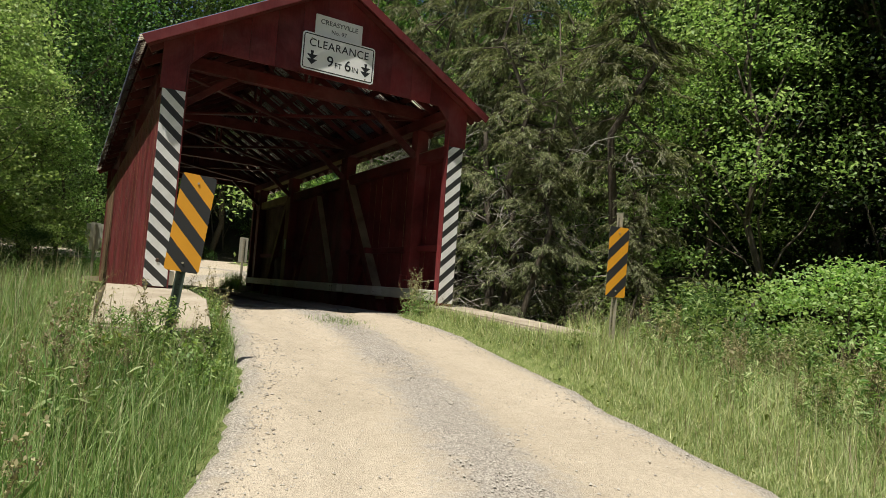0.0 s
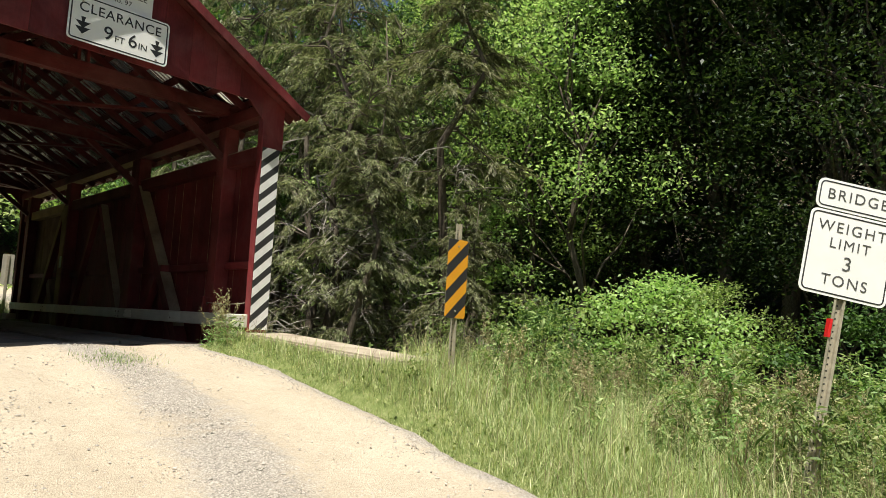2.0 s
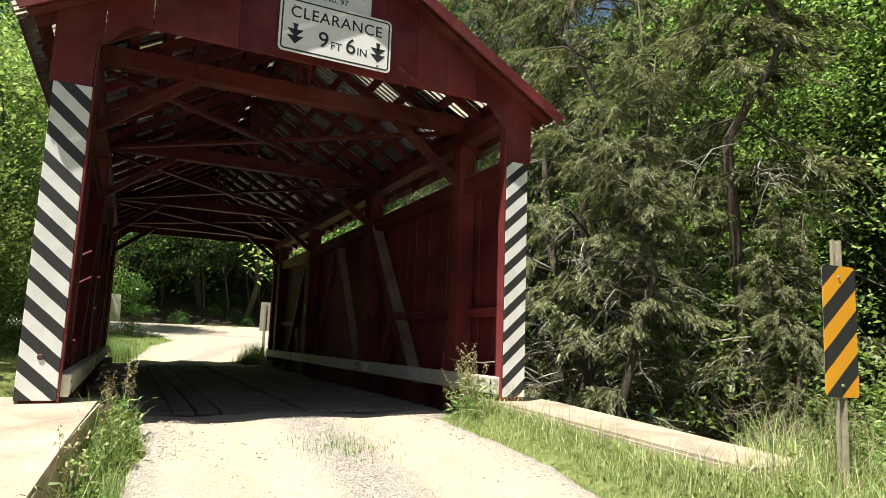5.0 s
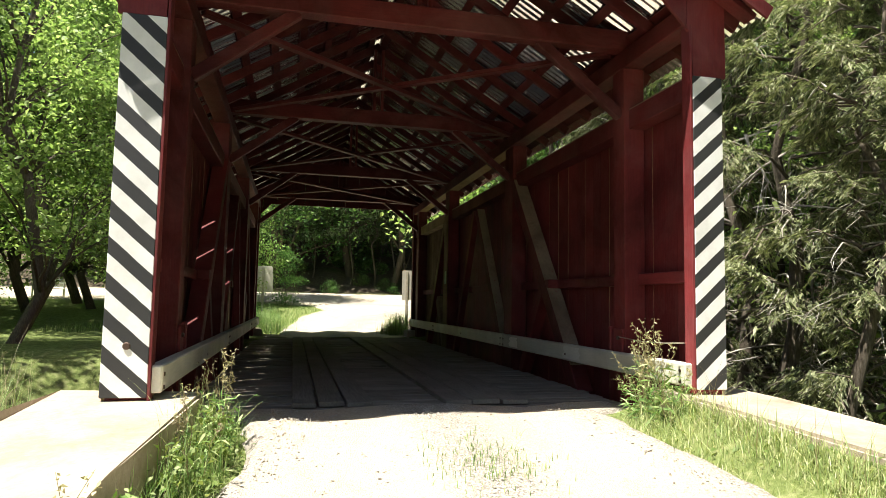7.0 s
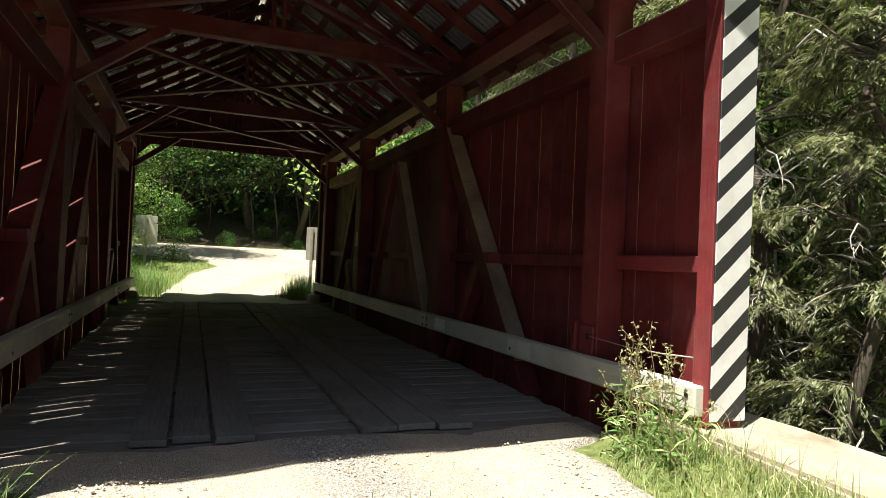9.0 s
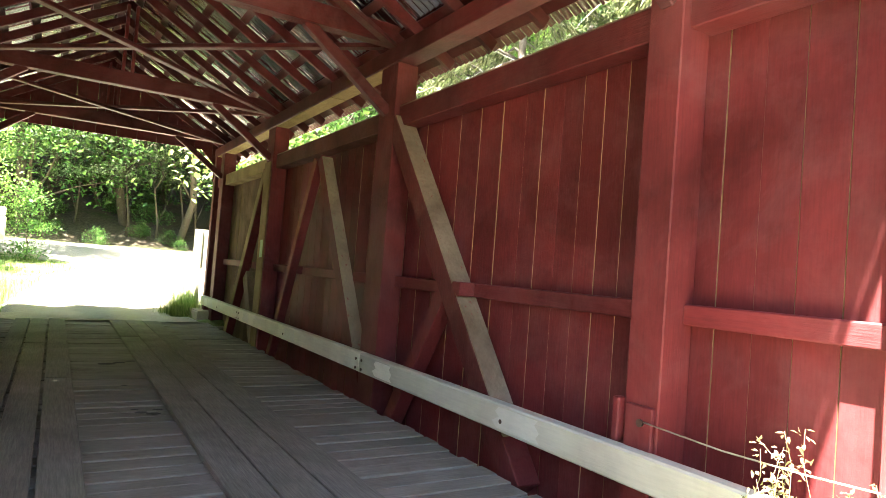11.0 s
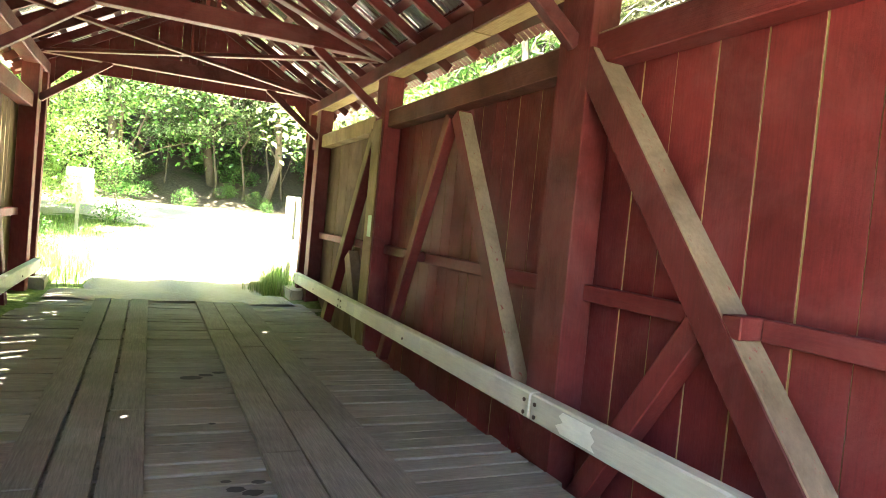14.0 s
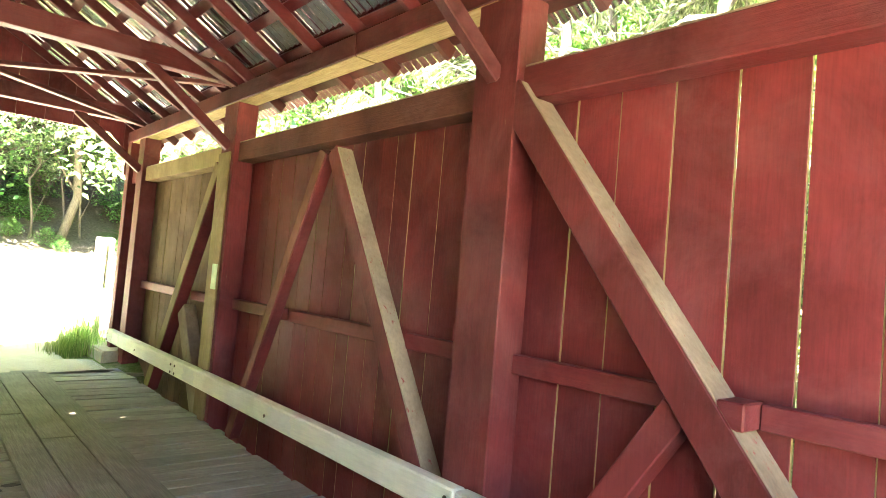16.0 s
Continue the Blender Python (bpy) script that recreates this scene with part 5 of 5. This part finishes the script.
for k in range(26):
    plant(far_shrub, -14 + 30 * k / 33 + rng_w.uniform(-1, 1), 36.0 + rng_w.uniform(-0.8, 3.0) - 0.35 * min(0, -14 + 30 * k / 33), rng_w.uniform(0, 360), rng_w.uniform(0.25, 0.6))


def dead_branch(a, b, seed, thick, forks, mat, label):
    """A fallen or hanging bare limb with forked twigs."""
    rng = np.random.default_rng(seed)
    t = tagged(anchor("dead_branch", a), label, "branch")
    a, b = np.zeros(3), np.array(b) - np.array(a)
    ps = limb_points(a, b, rng, 0.06, 7)
    part("limb", add_tube(bmesh.new(), ps, [thick * (1 - 0.11 * k) for k in range(7)], 6), mat, t)
    ln = float(np.linalg.norm(b))
    for k in range(forks):
        f = rng.uniform(0.25, 1.0)
        q = np.array([np.interp(f, np.linspace(0, 1, 7), [p[i] for p in ps]) for i in range(3)])
        way = b / ln * 0.5 + rng.normal(0, 0.5, 3) - np.array([0, 0, 0.35])
        r = thick * 0.4
        part("twig", add_tube(bmesh.new(), limb_points(q, q + way * ln * rng.uniform(0.25, 0.5), rng, 0.08, 5), [r, r * 0.8, r * 0.6, r * 0.4, r * 0.2], 4), mat, t)
    return t


dead_branch((6.66, 3.35, 1.52), (7.5, 2.45, 1.08), 71, 0.032, 9, M_dead, "bleached bare branch sticking out of the hemlock")
dead_branch((6.70, 3.2, 1.50), (6.35, 2.8, -0.2), 72, 0.022, 8, M_dead, "pale hanging dead branch with fine twigs")
dead_branch((6.25, 4.0, 3.75), (6.72, 3.9, 2.1), 73, 0.028, 9, M_dead, "pale hanging dead branch with fine twigs")
dead_branch((6.7, 0.8, -0.35), (10.0, 1.6, 0.5), 75, 0.055, 5, M_bark, "dark fallen log over the creek bank")
for x, y, r, q in ((8.05, 4.0, 40, 1.0), (8.7, -1.0, 150, 0.85)):
    plant(sapling, x, y, r, q, q * (2.5 if y > 0 else 1.15))

# ---- grass ----
def blades(name, x, y, h, wide, mat, seed, label, lean=0.45, z=None):
    """Curved grass blades, each a strip of two quads and a tip."""
    rng = np.random.default_rng(seed)
    n = len(x)
    z = ground_z(x, y) - 0.02 if z is None else z
    a = rng.uniform(0, math.tau, n)
    bend = np.abs(rng.normal(0, lean, n)) * h
    d = np.stack([np.cos(a), np.sin(a)], -1)
    s = np.stack([-d[:, 1], d[:, 0]], -1) * wide[:, None]
    f = np.array([0, 0.4, 0.75, 1.0])
    ring = []
    for k in f:
        c = np.stack([x + d[:, 0] * bend * k * k, y + d[:, 1] * bend * k * k, z + h * k * (1 - 0.18 * k * np.minimum(1.5, bend / h))], -1)
        w = (1 - k) ** 0.7
        ring.append((c + np.c_[s * w, np.zeros(n)], c - np.c_[s * w, np.zeros(n)]))
    verts = np.stack([ring[0][0], ring[0][1], ring[1][0], ring[1][1], ring[2][0], ring[2][1], ring[3][0]], 1)
    base = (np.arange(n) * 7)[:, None]
    quads = np.concatenate([base + np.array([0, 1, 3, 2]), base + np.array([2, 3, 5, 4])], 0)
    tris = base + np.array([4, 5, 6])
    me = bpy.data.meshes.new(name)
    me.vertices.add(n * 7)
    me.vertices.foreach_set("co", verts.reshape(-1).astype(np.float32))
    idx = np.concatenate([quads.ravel(), tris.ravel()]).astype(np.int32)
    me.loops.add(len(idx))
    me.loops.foreach_set("vertex_index", idx)
    tot = np.concatenate([np.full(len(quads), 4), np.full(len(tris), 3)]).astype(np.int32)
    me.polygons.add(len(tot))
    me.polygons.foreach_set("loop_start", np.concatenate([[0], np.cumsum(tot)[:-1]]).astype(np.int32))
    me.polygons.foreach_set("loop_total", tot)
    me.materials.append(mat)
    me.update(calc_edges=True)
    return tagged(new(name, me), label, "grass", kind="stuff")


def scatter(n, x0, x1, y0, y1, seed, near=0.0, far=99.0, clump=0.0):
    """Points off the road and off the concrete, between near and far metres from the road's edge."""
    rng = np.random.default_rng(seed)
    x, y = rng.uniform(x0, x1, n), rng.uniform(y0, y1, n)
    off = np.maximum(road_left(y) - x, x - road_right(y))
    ok = (off > near) & (off < far)
    ok &= ~((x > -2.66) & (x < -1.5) & (y > -2.85) & (y < 14))
    ok &= ~((x > 2.5) & (x < 3.3) & (y > -2.9) & (y < 14))
    ok &= ~((x > -2.7) & (x < 3.4) & (y > 0.2) & (y < 13.3))
    ok &= ~((x > 3.2) & (y > -2.3 - 0.35 * (x - 3.2)) & (y < 13))
    if clump:
        c = np.array([noise.noise((a * 1.1, b * 1.1, seed * 1.7)) for a, b in zip(x, y)])
        ok &= c > clump * rng.uniform(-1, 1, n)
    return x[ok], y[ok], off[ok], rng


x, y, off, rg = scatter(85000, -7.5, -1.0, -9.6, 2.0, 21, 0.02, 5.5)
h = (0.12 + 0.75 * rg.beta(1.6, 3.0, len(x))) * np.clip(0.5 + off * 0.8, 0.3, 1.0)
blades("tall_grass", x, y, h, rg.uniform(0.0018, 0.0042, len(x)), M_grass, 31, "tall uncut grass on the verge", 0.5)
x, y, off, rg = scatter(105000, 1.5, 9, -10.5, 1.0, 22, 0.02, 6)
h = (0.08 + 0.62 * rg.beta(1.5, 3.0, len(x))) * np.clip(0.25 + off * 0.55, 0.25, 1.0)
blades("tall_grass", x, y, h, rg.uniform(0.002, 0.005, len(x)), M_grass_pale, 32, "tall uncut grass on the verge", 0.85)
x, y, off, rg = scatter(90000, 0.9, 3.8, -9.0, 0.6, 26, -0.08, 1.2)
blades("short_grass", x, y, 0.03 + 0.15 * rg.beta(1.5, 2.5, len(x)), rg.uniform(0.0018, 0.004, len(x)), M_grass_pale, 37, "short pale grass along the gravel edge", 0.8)
x, y, off, rg = scatter(70000, -5.5, -1.0, -9.6, -0.3, 27, -0.14, 0.45)
blades("short_grass", x, y, (0.05 + 0.26 * rg.beta(1.4, 2.6, len(x))) * np.clip(0.45 + off * 2.5, 0.25, 1.0), rg.uniform(0.002, 0.0045, len(x)), M_grass, 40, "ragged grass hanging over the gravel edge", 0.85)
x, y, off, rg = scatter(40000, -7.5, 9, -10.5, 1.0, 23, 0.1, 6, 0.9)
h = rg.uniform(0.4, 0.95, len(x)) * np.clip(0.3 + off * 0.6, 0.3, 1.0)
blades("dry_grass", x, y, h, rg.uniform(0.0015, 0.003, len(x)), M_hay, 33, "dry straw-coloured grass stems with seed heads", 0.75)
x, y, off, rg = scatter(20000, -8, 9, 13.4, 27, 24, 0.0, 6)
h = rg.uniform(0.06, 0.22, len(x)) + 0.45 * (off < 1.2) * (y < 17.5) * rg.uniform(0, 1, len(x))
blades("far_grass", x, y, h, rg.uniform(0.005, 0.010, len(x)), M_grass, 34, "sunny grass beside the far road")


# weeds, seed heads and loose stones
def leaf_litter(name, x, y, lift, size, mat, seed, label):
    rng = np.random.default_rng(seed)
    z = ground_z(x, y) + lift
    me = raw_mesh(name, leaf_quads(np.stack([x, y, z], -1), 1.4, size, rng, 0.5, 0.1), 4, mat)
    return tagged(new(name, me), label, "weeds", kind="stuff")


x, y, off, rg = scatter(7000, -7, 8.5, -10, 0.6, 41, 0.8, 4.5, 0.95)
leaf_litter("verge_weeds", x, y, rg.uniform(0.02, 0.28, len(x)) * np.clip(0.2 + off, 0.2, 1), 0.075, M_weed, 42, "broad-leaved weeds among the verge grass")
x, y, off, rg = scatter(1800, 1.2, 3.2, -9, 0.4, 43, -0.05, 0.4, 0.9)
leaf_litter("edge_weeds", x, y, rg.uniform(0.01, 0.09, len(x)), 0.06, M_weed, 44, "low weeds creeping over the gravel edge")
x, y, off, rg = scatter(7000, 4.2, 10, -8, 0.5, 45, 1.8, 9, 0.6)
leaf_litter("creek_weeds", x, y, rg.uniform(0.05, 0.6, len(x)), 0.085, M_weed, 46, "tall rank weeds on the creek bank")


def seed_weed(name, seed, stems, h, spread, label):
    """Wiry stems that nod under small seed heads."""
    rng = np.random.default_rng(seed)
    t = tagged(new(name), label, "weed", "weeds by the portal")
    heads = []
    for k in range(stems):
        a, r = rng.uniform(0, math.tau), spread * rng.uniform(0.2, 1)
        top = np.array([math.cos(a) * r, math.sin(a) * r, h * rng.uniform(0.55, 1)])
        ps = limb_points((top[0] * 0.12, top[1] * 0.12, -0.05), top, rng, 0.12, 6)
        bm = add_tube(bmesh.new(), ps, [0.0028, 0.0025, 0.0022, 0.002, 0.0016, 0.001], 4)
        part("stem", bm, M_hay, t)
        m = 16
        f = rng.uniform(0.72, 1.0, m)
        base = np.array([np.array(p) for p in ps])
        heads.append(np.stack([np.interp(f, np.linspace(0, 1, 6), base[:, i]) for i in range(3)], -1) + rng.normal(0, 0.012, (m, 3)))
    ob = new("seed_head", raw_mesh("seed_head", leaf_quads(np.concatenate(heads), 1.0, 0.028, rng, 0.45, 0.4), 4, M_hay))
    ob.parent = t
    tagged(ob, "pale dry seed heads", kind="stuff")
    n = stems * 12
    pts = np.stack([rng.normal(0, spread * 0.4, n), rng.normal(0, spread * 0.4, n), rng.uniform(0.02, h * 0.5, n)], -1)
    ob = new("leaf", raw_mesh("leaf", leaf_quads(pts, 0.8, 0.11, rng, 0.14, -0.3), 4, M_grass))
    ob.parent = t
    tagged(ob, "narrow green leaves", kind="stuff")
    return t


weed_a = seed_weed("seed_weed", 3, 8, 0.72, 0.22, "wiry weed with dry seed heads by the portal")
weed_a.matrix_world = pose(-1.22, -0.25, float(road_z(-0.25)), 0, 0, 0)
weed_b = seed_weed("seed_weed", 4, 14, 0.62, 0.32, "bushy dry grass clump beside the guard rail end")
weed_b.matrix_world = pose(2.16, 0.14, 0.0, 0, 0, 0)
for x, y, r, s in ((2.28, 0.22, 30, 1.3), (2.27, 0.5, 200, 1.15), (2.2, -0.12, 90, 1.2), (-1.3, 0.15, 80, 0.8), (-1.28, -1.0, 150, 0.9), (-1.5, -2.3, 220, 1.0), (-1.85, -3.4, 10, 1.0), (-2.4, -4.4, 90, 1.0)):
    plant(weed_a, x, y, r, s, z=float(road_z(y)))
weed_c = broadleaf("leafy_weed", 51, 0.3, 0.15, 0.02, 14, 26, 0.042, M_weed, "leafy green weed against the concrete wall", "weed", 0.004, 0.10)
weed_c.matrix_world = pose(-1.27, -0.55, float(road_z(-0.55)), 0, 0, 0)
for x, y, r, s in ((-1.33, -1.15, 50, 1.0), (-1.2, -0.15, 120, 0.7), (-1.42, -1.8, 200, 1.1), (-1.6, -2.5, 280, 1.0), (-2.2, -3.3, 20, 1.2), (-1.75, -3.6, 100, 1.0), (2.5, -3.5, 40, 0.7), (3.5, -3.6, 150, 1.1), (3.9, -3.1, 10, 1.2)):
    plant(weed_c, x, y, r, s)
rank = broadleaf("tall_weed", 61, 0.85, 0.2, 0.05, 26, 22, 0.085, M_grass, "tall weed with narrow leaves in the rough grass", "weed", 0.006, 0.16, narrow=0.26)
rank.matrix_world = pose(3.7, -6.5, float(ground_z(3.7, -6.5)), 0, 0, 0)
rw = random.Random(31)
for k in range(34):
    x = rw.uniform(3.3, 7.5)
    plant(rank, x, rw.uniform(-7.6, -2.6 - 0.35 * (x - 3.2)), rw.uniform(0, 360), rw.uniform(0.6, 1.15))
for k in range(64):
    plant(weed_a, rw.uniform(3.0, 7.0), rw.uniform(-7.5, -3.4), rw.uniform(0, 360), rw.uniform(0.8, 1.35))
for k in range(6):
    plant(rank, rw.uniform(-2.9, -1.75), rw.uniform(-4.5, -3.1), rw.uniform(0, 360), rw.uniform(0.45, 0.8))
for k in range(6):
    plant(weed_c, rw.uniform(-2.6, -1.75), rw.uniform(-4.3, -3.1), rw.uniform(0, 360), rw.uniform(0.8, 1.4))
for k in range(16):
    y = rw.uniform(-7.5, -3.2)
    plant(weed_a, float(road_left(y)) - rw.uniform(0.35, 2.6), y, rw.uniform(0, 360), rw.uniform(0.8, 1.3))
x, y = np.random.default_rng(5).normal((2.0, 13.75), (0.14, 0.2), (900, 2)).T
blades("grass_tuft", x, y, np.random.default_rng(6).uniform(0.15, 0.45, 900), np.full(900, 0.004), M_grass, 35, "bright grass tuft beside the far block", 0.5, np.full(900, -0.03))
x, y = np.random.default_rng(7).normal((0.45, -0.75), (0.22, 0.3), (500, 2)).T
blades("road_grass", x, y, np.random.default_rng(8).uniform(0.02, 0.07, 500), np.full(500, 0.003), M_grass, 36, "sparse dry grass on the road crown", 0.8, road_z(y) + 0.03)

x, y = np.random.default_rng(15).normal((2.35, 14.4), (0.16, 0.45), (1300, 2)).T
blades("tall_tuft", x, y, np.random.default_rng(16).uniform(0.25, 0.75, 1300), np.full(1300, 0.004), M_grass, 38, "tall grass round the far marker post", 0.4, np.full(1300, -0.02))
x, y = np.random.default_rng(17).normal((-1.75, 16.0), (0.35, 1.1), (2200, 2)).T
blades("tall_tuft", x, y, np.random.default_rng(18).uniform(0.25, 0.8, 2200), np.full(2200, 0.004), M_grass, 39, "tall sunny grass beside the far road", 0.4)

# stones lying loose on the road
rs = np.random.default_rng(12)
n = 15000
yy = rs.uniform(-9.5, 0.9, n)
lane = rs.choice([0.5, 0.03, 0.97, 0.3], n, p=[0.34, 0.28, 0.28, 0.10])
u = np.clip(lane + rs.normal(0, 1, n) * np.where(lane == 0.5, 0.10, np.where(lane == 0.3, 0.3, 0.065)), 0, 1)
xx = road_left(yy) * (1 - u) + road_right(yy) * u
ruts = 0.035 * (np.exp(-((u - 0.27) / 0.11) ** 2) + np.exp(-((u - 0.73) / 0.11) ** 2))
zz = road_z(yy) + 0.03 - ruts - 0.10 * (smooth(0.05, 0.0, u) + smooth(0.95, 1.0, u))
size = 0.004 + 0.014 * rs.beta(1.2, 4.0, n)
octa = np.array([(1, 0, 0), (0, 1, 0), (-1, 0, 0), (0, -1, 0), (0, 0, 0.7), (0, 0, -0.7)], float)
tri = np.array([(0, 1, 4), (1, 2, 4), (2, 3, 4), (3, 0, 4), (1, 0, 5), (2, 1, 5), (3, 2, 5), (0, 3, 5)])
pts = octa[None] * size[:, None, None] * rs.uniform(0.6, 1.4, (n, 6, 1)) + rs.normal(0, 0.15, (n, 6, 3)) * size[:, None, None]
pts += np.stack([xx, yy, zz + size * 0.3], -1)[:, None]
me = bpy.data.meshes.new("gravel_stones")
me.from_pydata(pts.reshape(-1, 3).tolist(), [], (np.arange(n)[:, None, None] * 6 + tri[None]).reshape(-1, 3).tolist())
me.materials.append(M_stone)
tagged(new("gravel_stones", me), "loose grey gravel stones on the road", "gravel", kind="stuff")

# slack wire along the siding near the portal
wire = add_tube(bmesh.new(), [Vector((2.50, 1.27, 0.62)), Vector((2.50, 0.8, 0.60)), Vector((2.49, 0.4, 0.61)), Vector((2.48, 0.10, 0.63))], [0.005] * 4, 6)
tagged(put("wire", wire, M_steel), "thin grey wire stretched by the siding", "wire")


def garden_bench(x, y, turn):
    """White slatted bench on the lawn."""
    t = tagged(new("garden_bench"), "white slatted garden bench on the lawn", "bench")
    for k in range(3):
        part("seat_slat", boxed(-0.65, 0.65, -0.22 + 0.15 * k, -0.10 + 0.15 * k, 0.42, 0.45, 0.004), M_fresh, t)
        part("back_slat", boxed(-0.65, 0.65, 0.235, 0.26, 0.52 + 0.13 * k, 0.61 + 0.13 * k, 0.004), M_fresh, t)
    for u in (-0.6, 0.6):
        part("front_leg", boxed(u - 0.03, u + 0.03, -0.2, -0.14, 0, 0.42, 0.004), M_fresh, t)
        part("back_leg", boxed(u - 0.03, u + 0.03, 0.262, 0.30, 0, 0.88, 0.004), M_fresh, t)
        part("armrest", boxed(u - 0.035, u + 0.035, -0.24, 0.255, 0.62, 0.65, 0.004), M_fresh, t)
        part("arm_post", boxed(u - 0.03, u + 0.03, -0.2, -0.14, 0.452, 0.618, 0.004), M_fresh, t)
    t.matrix_world = pose(x, y, float(ground_z(x, y)), 0, 0, turn)
    return t


garden_bench(-11.4, 27.0, 20)
